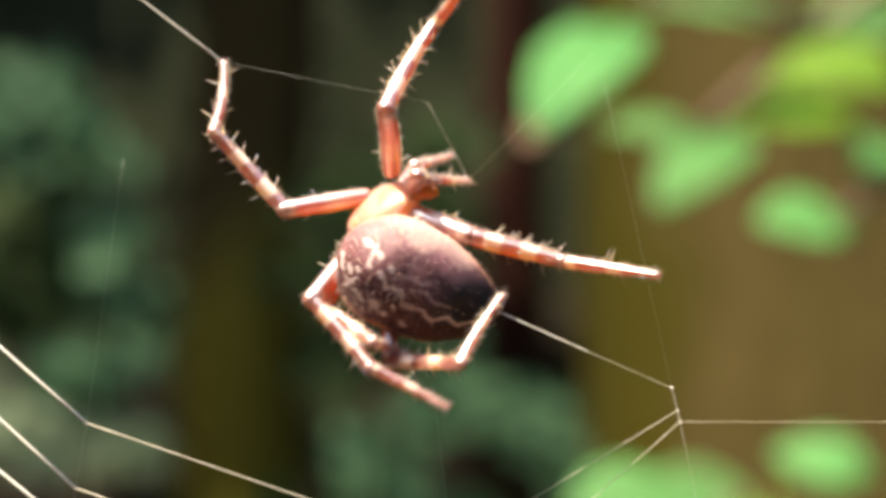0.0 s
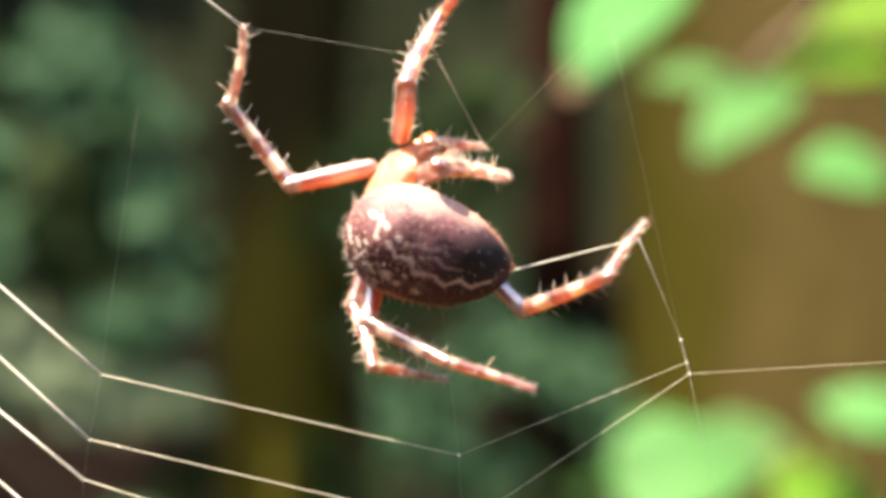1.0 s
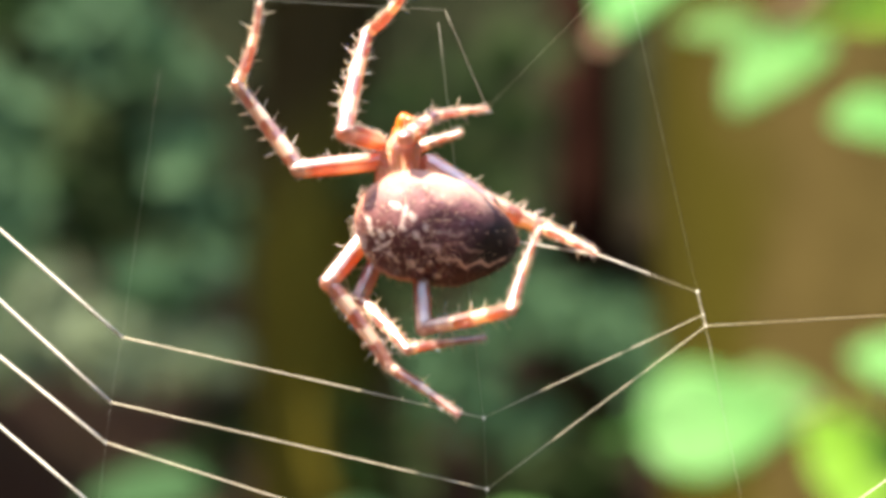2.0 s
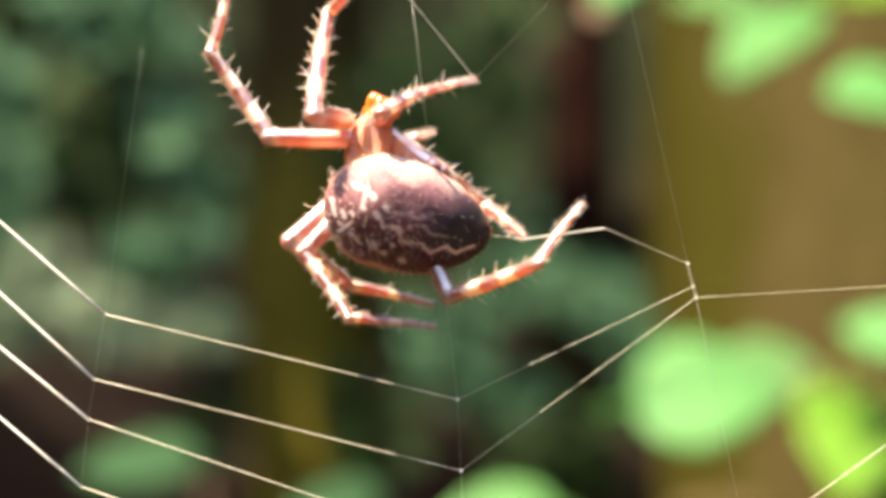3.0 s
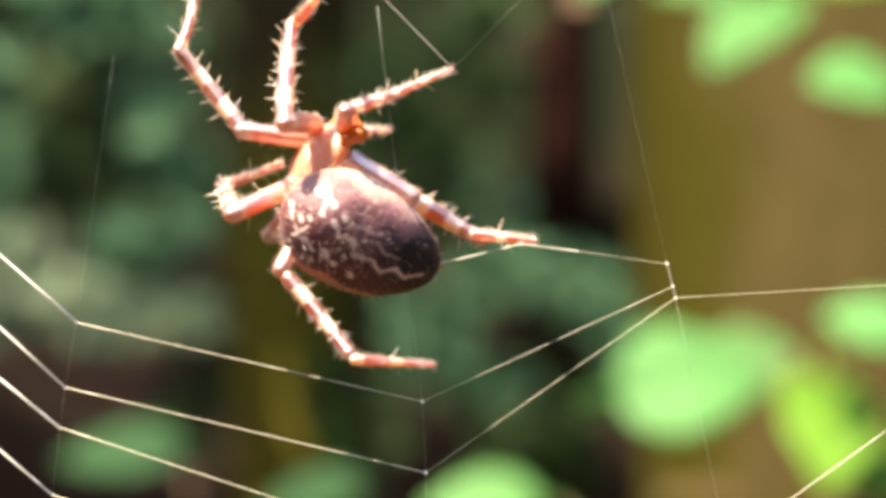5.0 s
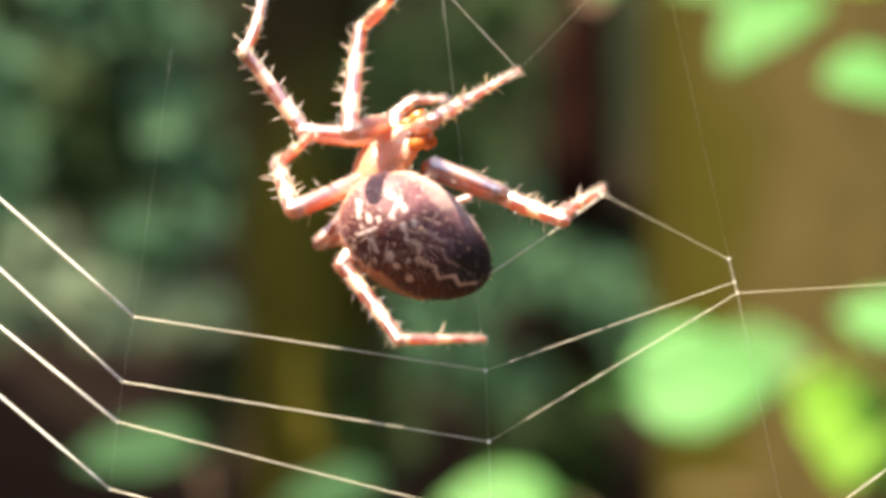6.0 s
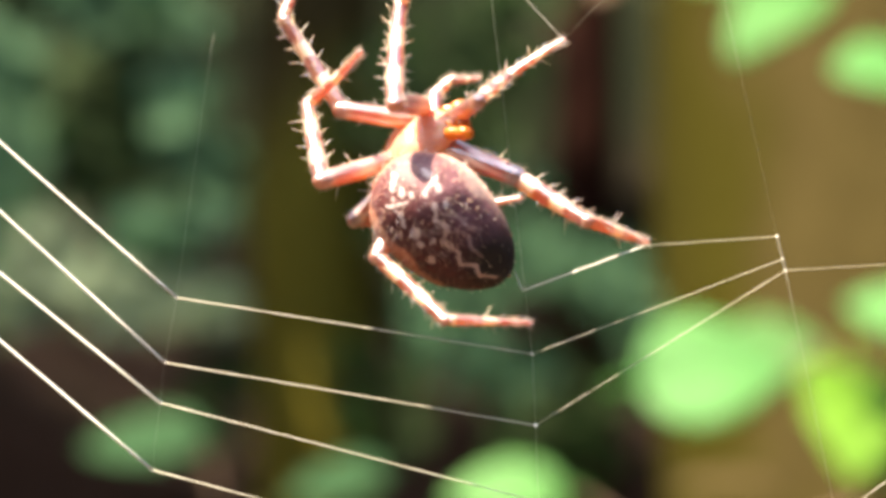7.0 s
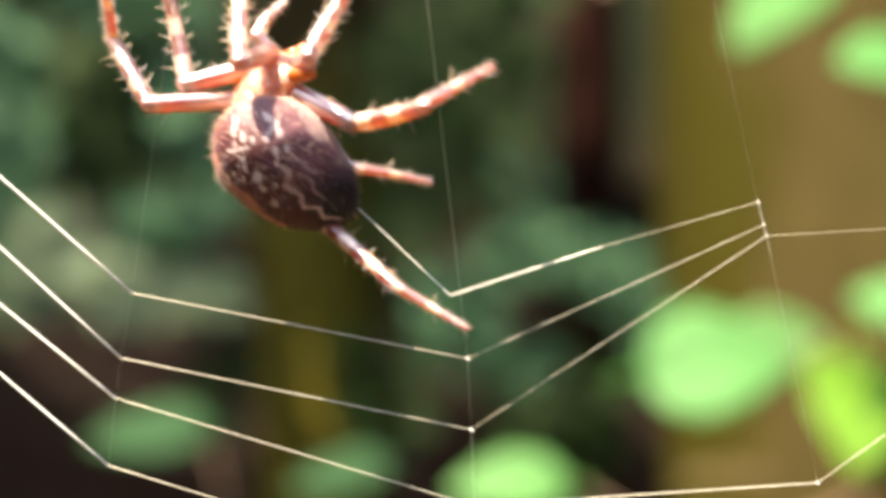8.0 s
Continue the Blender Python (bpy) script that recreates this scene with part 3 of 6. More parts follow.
# unseen leaves, added only to block the sun from the olive stem
ivy("ivy", "added leaf mass out of view, there to shade the stems below", [
    (-0.32, 0.93, 1.80, 0.15, 0.30, 460),
    (-0.38, 0.91, 1.95, 0.16, 0.30, 460),
], 17, M_IVY, 0.055)


def hedge_leaves():
    """Leaves that stand on the face and crest of the hedge."""
    r = random.Random(21)
    bm = bmesh.new()
    for k in range(5200):
        a = r.uniform(0, math.tau)
        ahead = math.sin(a) > 0.55
        z = r.uniform(1.75 if ahead else 0.25, 3.35) if r.random() < 0.75 else r.uniform(3.15, 3.45)
        c, s = math.cos(a), math.sin(a)
        rough = 0.25 * noise.noise(Vector((c * 3, s * 3, z * 1.3))) + 0.10 * noise.noise(Vector((c * 11, s * 11, z * 5)))
        d = rough + 0.10 * max(0.0, z - 1.5) ** 2 + r.uniform(-0.08, 0.0) + (r.uniform(0, 0.5) if z > 3.2 else 0)
        m = Matrix.Translation((c * (3.2 + d), -0.7 + s * (2.5 + d), z)) @ Euler((r.uniform(0.6, 1.9), r.uniform(0.3, 1.9), a + r.uniform(-0.8, 2.4))).to_matrix().to_4x4()
        ivy_leaf(bm, m, 0.11 * r.uniform(0.6, 1.3), r)
    return tagged(new("hedge_foliage", mesh_of(bm, "hedge_foliage", M_IVY, False)), "dense dull green leaves of a tall hedge", "hedge", kind="stuff")


hedge_leaves()


# ---- the spider ----
rng = random.Random(7)
LEG_PLAN = {
    "a": dict(hip=(0.75, 0.0, 0.5), lengths=(5.9, 6.8, 5.3), thick=0.96, bow=-0.3, seed=11),
    "b": dict(hip=(1.0, 0.8, 0.6), lengths=(6.0, 7.5, 5.4), thick=1.0, bow=0.3, seed=16),
    "c": dict(hip=(0.8, 1.3, -0.5), lengths=(4.6, 3.7, 4.4), thick=0.8, bow=0.1, seed=21),
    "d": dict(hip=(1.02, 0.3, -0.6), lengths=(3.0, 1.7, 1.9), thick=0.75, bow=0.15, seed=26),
    "e": dict(hip=(0.25, 1.35, -0.7), lengths=(5.2, 6.0, 6.2), thick=1.08, bow=0.15, seed=31),
    "f": dict(hip=(0.45, -1.35, -0.7), lengths=(6.2, 6.2, 5.6), thick=0.95, bow=0.2, seed=36),
    "g": dict(hip=(0.25, -1.2, -0.7), lengths=(5.8, 5.7, 5.6), thick=0.85, bow=0.2, seed=41),
    "h": dict(hip=(0.1, -0.6, -0.7), lengths=(6.6, 6.6, 5.6), thick=0.87, bow=0.25, seed=46),
    "i": dict(hip=(0.45, 1.35, -0.9), lengths=(5.0, 5.8, 5.4), thick=0.82, bow=0.1, seed=51),
}


def haired(bm, name, material):
    me = mesh_of(bm, name, material)
    me.materials.append(M_HAIR)
    return me


def limb_mesh(name, length, r0, r1, bend, material, spines, seed, knob=1.0, hairs=330):
    """A tapered, slightly bowed limb along +z with stiff spines and fine hair."""
    r = random.Random(seed)
    bm = bmesh.new()
    n = 20
    pts, rad = [], []
    for i in range(n + 1):
        s = 0.5 - 0.5 * math.cos(math.pi * i / n)           # closer rings at the ends
        pts.append((bend * math.sin(math.pi * s), 0, length * s))
        swell = 1 + 0.10 * math.sin(math.pi * min(1, s * 1.25)) + 0.07 * knob * (math.exp(-((s - 0.02) / 0.06) ** 2) + math.exp(-((s - 0.97) / 0.05) ** 2))
        end = min(s, 1 - s) * length / r0
        cap = math.sqrt(max(0.02, 1 - max(0.0, 1 - end) ** 2))
        rad.append((r0 + (r1 - r0) * s) * swell * cap)
    tube(bm, pts, rad, 12)
    for v in bm.verts:
        v.co += Vector((noise.noise(v.co * 2400), noise.noise(v.co * 2400 + Vector((9, 0, 0))), 0)) * r0 * 0.05
    for k in range(spines):                      # long spines, in rows
        s = 0.16 + 0.74 * (k + r.random() * 0.6) / spines
        a = (0.3, 3.4, 1.8, 4.9)[k % 4] + r.uniform(-0.3, 0.3)
        out = Vector((math.cos(a), math.sin(a), 0))
        p = Vector((bend * math.sin(math.pi * s), 0, length * s)) + out * (r0 + (r1 - r0) * s) * 0.8
        spike(bm, p, out + Vector((0, 0, r.uniform(0.2, 0.7))), r.uniform(0.7, 1.25) * min(1.0, length / (4.5 * MM)) * MM, 0.031 * MM)
    for k in range(int(hairs * length / (6 * MM))):  # fine hair
        s, a = r.uniform(0.03, 0.98), r.uniform(0, math.tau)
        out = Vector((math.cos(a), math.sin(a), 0))
        p = Vector((bend * math.sin(math.pi * s), 0, length * s)) + out * (r0 + (r1 - r0) * s) * 0.85
        spike(bm, p, out + Vector((0, 0, r.uniform(0.5, 1.2))), r.uniform(0.25, 0.6) * MM, 0.009 * MM)
    return haired(bm, name, material)


def abdomen_mesh():
    """An egg-shaped abdomen, high-shouldered in front and pointed behind; +x to the tail, +z the back."""
    bm = bmesh.new()
    bmesh.ops.create_uvsphere(bm, u_segments=56, v_segments=40, radius=1)
    L = 10.0
    for v in bm.verts:
        p = v.co.copy()
        s = p.x
        if s < 0:                                 # a blunt front
            full = math.sqrt((1 - abs(s) ** 2.5) / max(1e-6, 1 - s * s)) if s > -0.9999 else 1.0
            p.y, p.z = p.y * full, p.z * full
        wide = 3.62 * (1 - 0.09 * s - 0.08 * s * s)
        high = 3.15 * (1 - 0.10 * s)
        x = L * 0.5 + s * L * 0.54 - 0.1
        y = p.y * wide * (1 + 0.03 * math.exp(-((s + 0.45) / 0.3) ** 2)) - 0.30 + 0.45 * max(0.0, s) ** 2
        z = p.z * high + 0.25 * math.exp(-((s + 0.45) / 0.4) ** 2) * max(p.z, 0)
        v.co = Vector((x, y, z)) * MM
        v.co += v.normal * noise.noise(v.co * 900) * 0.10 * MM
    r = random.Random(3)
    bm.normal_update()
    faces = [f for f in bm.faces]
    for k in range(1600):                         # short pale bristles
        f = r.choice(faces)
        c = f.calc_center_median()
        if r.random() > 0.35 + 0.65 * (c.x < 5.5 * MM):
            continue
        n = f.normal.copy()
        spike(bm, c, n + Vector((r.uniform(-0.1, 0.9), r.uniform(-.4, .4), r.uniform(-.3, .3))), r.uniform(0.25, 0.40 + 0.35 * (c.x < 4.0 * MM)) * MM, 0.011 * MM)
    return haired(bm, "abdomen", M_ABDOMEN)


def carapace_mesh():
    """The front body: a low pear-shaped shield, narrower at the head; +x to the head, +z the back."""
    bm = bmesh.new()
    bmesh.ops.create_uvsphere(bm, u_segments=36, v_segments=24, radius=1)
    for v in bm.verts:
        p = v.co.copy()
        head = 0.5 + 0.5 * p.x
        wide = 3.05 - 0.95 * head ** 1.6
        z = p.z * (1.05 + 0.08 * math.exp(-((p.x - 0.45) / 0.35) ** 2))
        groove = 0.16 * math.exp(-(p.y * wide / 0.25) ** 2) * math.exp(-((p.x + 0.25) / 0.35) ** 2) * (p.z > 0)
        v.co = Vector((2.2 + p.x * 2.5, p.y * wide, z - groove)) * MM
        v.co += v.normal * noise.noise(v.co * 1500) * 0.06 * MM
    r = random.Random(5)
    bm.normal_update()
    faces = [f for f in bm.faces]
    for k in range(160):
        f = r.choice(faces)
        spike(bm, f.calc_center_median(), f.normal + Vector((0.5, 0, 0.2)), r.uniform(0.2, 0.4) * MM, 0.018 * MM)
    return haired(bm, "carapace", M_CARAPACE)


def ball(bm, centre, rx, ry, rz, seg=14):
    made = bmesh.ops.create_uvsphere(bm, u_segments=seg, v_segments=max(8, seg * 2 // 3), radius=1)["verts"]
    for v in made:
        v.co = Vector((v.co.x * rx, v.co.y * ry, v.co.z * rz)) * MM + Vector(centre) * MM


spider = tagged(new("spider"), "orange-legged garden spider with a dark speckled abdomen in its web", "spider")
carapace = part("carapace", carapace_mesh(), None, spider, "pinkish-orange shield of the front body")
abdomen = part("abdomen", abdomen_mesh(), None, spider, "dark brown abdomen with white specks and a cross")
for side in (-1, 1):
    for k in range(4):
        bm = bmesh.new()
        x, y = 3.4 - k * 0.8, 1.5 + 0.2 * k
        fan = (0.35, 0.15, -0.15, -0.4)[k]
        y, lift = (y - 0.3, -0.35) if side > 0 else (y + 0.12, 0.4)      # one row of joints stands out beside the shield
        tube(bm, [Vector((x + fan * s, side * (y + s * 1.25), lift - 0.15 - 0.25 * s)) * MM for s in (0, 0.35, 0.6, 0.75, 1.0, 1.3)], [r * MM for r in (0.40, 0.47, 0.36, 0.48, 0.46, 0.34)], 12)
        part("coxa", bm, M_COXA, carapace, "translucent amber leg joint")
    if side > 0:                                 # the other feeler is the long jointed one
        bm = bmesh.new()
        tube(bm, [Vector(p) * MM for p in ((4.3, side * 0.45, -0.4), (5.0, side * 0.8, -0.2), (5.7, side * 0.75, -0.5), (6.3, side * 0.5, -0.9))], [r * MM for r in (0.26, 0.27, 0.24, 0.1)], 10)
        for k in range(26):
            t = rng.random()
            spike(bm, Vector((4.6 + 1.5 * t, side * 0.72, -0.4 - 0.3 * t)) * MM, Vector((0.4, rng.uniform(-1, 1), rng.uniform(-1, 1))), 0.4 * MM, 0.02 * MM)
        part("palp", bm, M_CARAPACE, carapace, "short hairy feeler")
    bm = bmesh.new()
    ball(bm, (4.75, side * 0.42, -1.0), 0.45, 0.4, 0.7)
    part("chelicera", bm, M_CARAPACE, carapace)
    for dx, dy in ((0, 0.22), (0.12, 0.55)):
        bm = bmesh.new()
        ball(bm, (4.55 - dx, side * dy, 0.72 - dy * 0.5), 0.13, 0.13, 0.13, 10)
        part("eye", bm, M_EYE, carapace, "small black bead of an eye")
for k, (y, z) in enumerate(((-0.3, -0.15), (0.3, -0.15), (0.0, 0.2))):
    bm = bmesh.new()
    tube(bm, [Vector(p) * MM for p in ((9.5, y + 0.2, z), (10.0, y * 0.8 + 0.4, z - 0.1), (10.4, y * 0.5 + 0.5, z - 0.15))], [0.3 * MM, 0.24 * MM, 0.1 * MM], 10)
    part("spinneret", bm, M_CARAPACE, abdomen)

legs = {}
for name, spec in LEG_PLAN.items():
    thick = spec["thick"]
    f, t, m = spec["lengths"]
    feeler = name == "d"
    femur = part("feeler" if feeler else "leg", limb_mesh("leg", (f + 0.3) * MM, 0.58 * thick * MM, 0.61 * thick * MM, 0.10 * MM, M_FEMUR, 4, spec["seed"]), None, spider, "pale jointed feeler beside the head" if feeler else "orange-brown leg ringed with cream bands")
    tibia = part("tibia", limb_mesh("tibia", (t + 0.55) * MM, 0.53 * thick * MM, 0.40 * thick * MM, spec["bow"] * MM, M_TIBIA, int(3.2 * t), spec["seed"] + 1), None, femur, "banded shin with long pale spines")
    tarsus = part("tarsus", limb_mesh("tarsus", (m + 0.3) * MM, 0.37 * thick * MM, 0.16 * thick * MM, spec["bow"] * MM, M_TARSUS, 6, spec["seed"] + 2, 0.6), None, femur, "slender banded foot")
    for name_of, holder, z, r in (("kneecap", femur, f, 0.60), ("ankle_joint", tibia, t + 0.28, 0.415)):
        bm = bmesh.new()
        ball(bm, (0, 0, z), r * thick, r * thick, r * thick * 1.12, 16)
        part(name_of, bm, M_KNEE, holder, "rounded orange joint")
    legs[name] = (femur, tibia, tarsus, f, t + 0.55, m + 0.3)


# ---- the web: every thread in straight rigid pieces ----
web = tagged(new("spider_web"), "orb web of fine pale silk threads, still being spun", "spider web")


def thread_mesh(length, radius, material, beads):
    bm = bmesh.new()
    n = 8
    tube(bm, [(0, 0, length * i / n) for i in range(n + 1)], [radius] * (n + 1), 6)
    if beads:                                    # sticky drops
        r = random.Random(int(length * 1e6))
        for k in range(int(length / MM * 1.1)):
            made = bmesh.ops.create_icosphere(bm, subdivisions=1, radius=radius * r.uniform(1.1, 1.5))["verts"]
            c = Vector((0, 0, r.random() * length))
            for v in made:
                v.co = Vector((v.co.x, v.co.y, v.co.z * 1.8)) + c
    return mesh_of(bm, "thread", material)


THREADS = []      # (pieces, piece length, start, end)


def thread(a, b, least, most, radius, material, beads=False):
    """A thread from point a to point b of the moving web; its pieces slide over one another as it stretches."""
    length = least * 0.97
    count = max(1, math.ceil(most / length + 0.02))
    me = thread_mesh(length * MM, radius * MM, material, beads)
    pieces = [part("thread", me, None, web) for k in range(count)]
    THREADS.append((pieces, length, a, b))


def knot(point, radius):
    bm = bmesh.new()
    bmesh.ops.create_icosphere(bm, subdivisions=2, radius=radius * MM)
    for v in bm.verts:
        v.co *= 1 + 0.25 * noise.noise(v.co * 9000)
    KNOTS.append((part("knot", bm, M_SILK, web, "white silk knot"), point))


KNOTS = []
thread("E_one", "A_one", 22.93, 24.76, 0.095, M_SILK)
thread("E_two", "A_two", 23.32, 25.17, 0.095, M_SILK)
thread("E_three", "A_three", 22.03, 23.86, 0.095, M_SILK)
thread("E_four", "A_four", 22.39, 24.29, 0.095, M_SILK)
thread("A_one", "B_one", 20.9, 24.8, 0.037, M_SILK_WARM, True)
thread("A_two", "B_two", 21.84, 25.73, 0.037, M_SILK_WARM, True)
thread("A_three", "B_three", 22.69, 26.96, 0.037, M_SILK_WARM, True)
thread("A_four", "B_four", 23.45, 27.68, 0.037, M_SILK_WARM, True)
thread("B_one", "C_mid", 14.52, 21.11, 0.018, M_SILK_WARM, True)
thread("B_two", "C_low", 16.44, 22.97, 0.020, M_SILK_WARM, True)
thread("B_three", "D_low", 15.8, 22.4, 0.05, M_SILK_WARM, True)
thread("C_low", "R_far", 15.5, 16.76, 0.017, M_SILK_WARM, True)
thread("D_low", "D_far", 16.91, 18.16, 0.034, M_SILK_WARM, True)
thread("C_top", "C_mid", 1.42, 1.52, 0.05, M_SILK_WARM)
thread("C_mid", "C_low", 0.71, 0.76, 0.06, M_SILK_WARM)
thread("tail", "S_one", 1.17, 10.53, 0.032, M_SILK)
thread("S_one", "S_two", 1.97, 10.54, 0.038, M_SILK)
thread("S_two", "C_top", 1.92, 12.03, 0.015, M_SILK_WARM)
thread("afoot", "F_far", 12.24, 13.44, 0.07, M_SILK)
thread("cfoot", "J", 6.99, 11.12, 0.017, M_SILK)
thread("cfoot", "Q", 10.74, 12.73, 0.004, M_SILK_THIN)
thread("afoot", "J", 8.88, 14.87, 0.005, M_SILK_THIN)
thread("A_up", "A_one", 16.33, 17.52, 0.0035, M_SILK_THIN)
thread("B_up", "B_one", 24.32, 25.98, 0.009, M_SILK_THIN)
thread("B_one", "B_two", 4.25, 4.65, 0.008, M_SILK_THIN)
thread("B_two", "B_three", 4.51, 4.99, 0.008, M_SILK_THIN)
thread("B_three", "B_four", 4.31, 4.81, 0.008, M_SILK_THIN)
thread("C_up", "C_top", 19.07, 20.58, 0.0045, M_SILK_THIN)
thread("A_one", "A_two", 3.94, 4.32, 0.004, M_SILK_THIN)
thread("A_two", "A_three", 2.4, 2.65, 0.004, M_SILK_THIN)
thread("A_three", "A_four", 4, 4.44, 0.004, M_SILK_THIN)
thread("C_low", "D_low", 15.15, 16.45, 0.007, M_SILK_THIN)
knot("A_one", 0.1)
knot("A_two", 0.1)
knot("A_three", 0.1)
knot("A_four", 0.1)
knot("B_one", 0.11)
knot("B_two", 0.12)
knot("B_three", 0.1)
knot("C_top", 0.09)
knot("C_mid", 0.09)
knot("C_low", 0.09)
knot("D_low", 0.11)


# ---- what moves: stances of the spider and places of the web, in mm about the web's middle ----
STANCES = {}


def stance(t, neck, head, tail, waist, rear, roll, **joints):
    """Neck and head of the body, spinnerets, front and rear of the abdomen and its roll; knee, ankle and foot of each leg."""
    STANCES[t] = {"neck": neck, "head": head, "tail": tail, "waist": waist, "rear": rear, "roll": (roll, 0, 0)}
    for key, v in joints.items():
        for name, p in zip(("knee", "ankle", "foot"), (v[0:3], v[3:6], v[6:9])):
            STANCES[t][key + name] = p


def sway(t, **points):
    """Knots of the web."""
    STANCES[t].update(points)


stance(0.0, (0.07, -0.6, 10.28), (0.24, 3.78, 12.62), (6.5, -0.13, 4.55), (-2.44, -1, 8.52), (6.68, -0.33, 4.04), 30,
       a=(-6.69, 2.07, 10.95, -11.43, 2.07, 16.06, -11.1, 3.94, 20.99),
       b=(-0.26, -1.06, 17.04, 2.81, 1.83, 23.21, 5.26, -1.5, 26.68),
       c=(1.74, -1.64, 12.78, 2.98, 1.84, 13.04, 5.37, 5.5, 13.48),
       d=(1.73, 4.83, 14.29, 2.9, 5.98, 14.78, 4.28, 7.11, 15.42),
       e=(4.95, -1.09, 9.14, 10.9, -2.39, 7.46, 16.37, -5.72, 6.43),
       f=(-4.75, -0.8, 5.04, -1.03, -3.41, 0.82, 3.57, -5.01, -1.51),
       g=(-4.17, 0.7, 4.58, -0.87, -3.39, 2.36, 2.69, 0.78, 1.25),
       h=(0.18, -1, 1.2, 4.34, -6.12, 1.07, 7.01, -3.79, 5.28),
       i=(5.35, 4.64, 9.88, 11.77, 4.64, 8.06, 17.22, 4.64, 7.29))
sway(0.0, A_up=(-16.81, 0, 13.94), A_one=(-18.69, 0, -2.79), A_two=(-19.27, 0, -6.81), A_three=(-19.51, 0, -9.27), A_four=(-19.88, 0, -13.38), E_one=(-36.73, 0, 12.59), E_two=(-37.28, 0, 9.12), E_three=(-37.4, 0, 4.73), E_four=(-37.73, 0, 1.25), B_up=(1.07, 0, 14.48), B_one=(4.16, 0, -10.4), B_two=(4.4, 0, -14.78), B_three=(4.62, 0, -19.42), B_four=(4.86, 0, -23.86), C_up=(13.73, 0, 19.21), C_top=(18.04, 0, -0.3), C_mid=(18.4, 0, -1.72), C_low=(18.57, 0, -2.43), R_far=(34.85, 0, -2.31), D_low=(21.7, 0, -17.74), D_far=(36.19, 0, -7.7), J=(2.41, 0, 17.75), Q=(13.04, 0, 21.11), F_far=(-21.28, 0, 28.14), S_one=(7.29, -0.07, 4.31), S_two=(12.75, 0.5, 1.98))
stance(0.2, (-1.52, -0.6, 9.99), (-1.61, 3.85, 12.14), (4.67, -0.25, 3.65), (-4.33, -1, 8.14), (4.67, -0.45, 3.11), 30,
       a=(-8.22, 2.15, 10.39, -12.92, 2.15, 15.57, -12.65, 3.99, 20.52),
       b=(-1.8, -0.08, 17.47, 1.07, 3.41, 23.45, 3.36, -0.01, 26.94),
       c=(0.05, -1.69, 12.14, 1.34, 1.73, 12.73, 3.85, 5.33, 12.95),
       d=(0.06, 5.59, 13.32, 1.2, 6.61, 14.05, 2.65, 7.71, 14.61),
       e=(3.39, -1.07, 8.93, 9.05, -1.56, 7.13, 15.22, -2.16, 6.31),
       f=(-6.56, -0.8, 3.88, -3.76, -3.04, -1.18, 0.67, -3.04, -4.74),
       g=(-5.6, 0.69, 4.13, -3.45, -2.63, 0.03, -0.36, 2.02, 0.42),
       h=(-0, -1, 0.76, 5.24, -4.88, 1.79, 8.42, -2.14, 5.26),
       i=(3.67, 4.74, 9.66, 9.71, 4.74, 7.64, 15.34, 4.74, 6.91))
sway(0.2, A_up=(-17.92, 0, 13.72), A_one=(-19.82, 0, -3.02), A_two=(-20.41, 0, -7.05), A_three=(-20.66, 0, -9.52), A_four=(-21.03, 0, -13.64), E_one=(-37.88, 0, 12.4), E_two=(-38.44, 0, 8.93), E_three=(-38.57, 0, 4.53), E_four=(-38.91, 0, 1.04), B_up=(-0.05, 0, 15.36), B_one=(3.04, 0, -9.57), B_two=(3.28, 0, -13.96), B_three=(3.5, 0, -18.63), B_four=(3.74, 0, -23.09), C_up=(12.24, 0, 18.78), C_top=(16.56, 0, -0.7), C_mid=(16.91, 0, -2.12), C_low=(17.09, 0, -2.83), R_far=(33.31, 0, -2.47), D_low=(20.23, 0, -18.14), D_far=(34.66, 0, -8.11), J=(0.4, 0, 17.52), Q=(11.59, 0, 20.6), F_far=(-22.75, 0, 27.69), S_one=(7.89, -0.13, 4.22), S_two=(12.39, 0.5, 1.88))
stance(0.5, (-3.39, -0.6, 10.49), (-3.56, 3.79, 12.83), (2.72, -0.25, 4.49), (-6.71, -1, 8.63), (2.72, -0.45, 4.12), 30,
       a=(-10.86, 2.07, 10.89, -15.26, 2.07, 16.01, -14.66, 3.7, 20.99),
       b=(-4.04, -1.91, 16.37, -2.06, 2.4, 22.18, 0.41, -0.9, 25.66),
       c=(-2.03, -1.78, 12.68, -0.76, 1.6, 13.5, 1.68, 5.26, 13.53),
       d=(-2.2, 6.26, 13.16, -1.38, 7.42, 14.09, -0.22, 8.5, 14.53),
       e=(0.86, -1.69, 10.03, 5.24, 1.08, 9.49, 8.94, -4.31, 8.13),
       f=(-7.6, -0.8, 2.96, -4.13, -5.48, 0.83, 2.6, -5.48, -0.3),
       g=(-6.21, 0.7, 2.48, -1.15, -0.58, 0.19, 4.58, -0.58, 1.47),
       h=(0.43, -1, 1.36, 6.27, -3.32, 3.34, 9.46, -0.72, 7.02),
       i=(0.95, 5.56, 11, 5.67, 8.5, 10.26, 9.15, 4.55, 9.05))
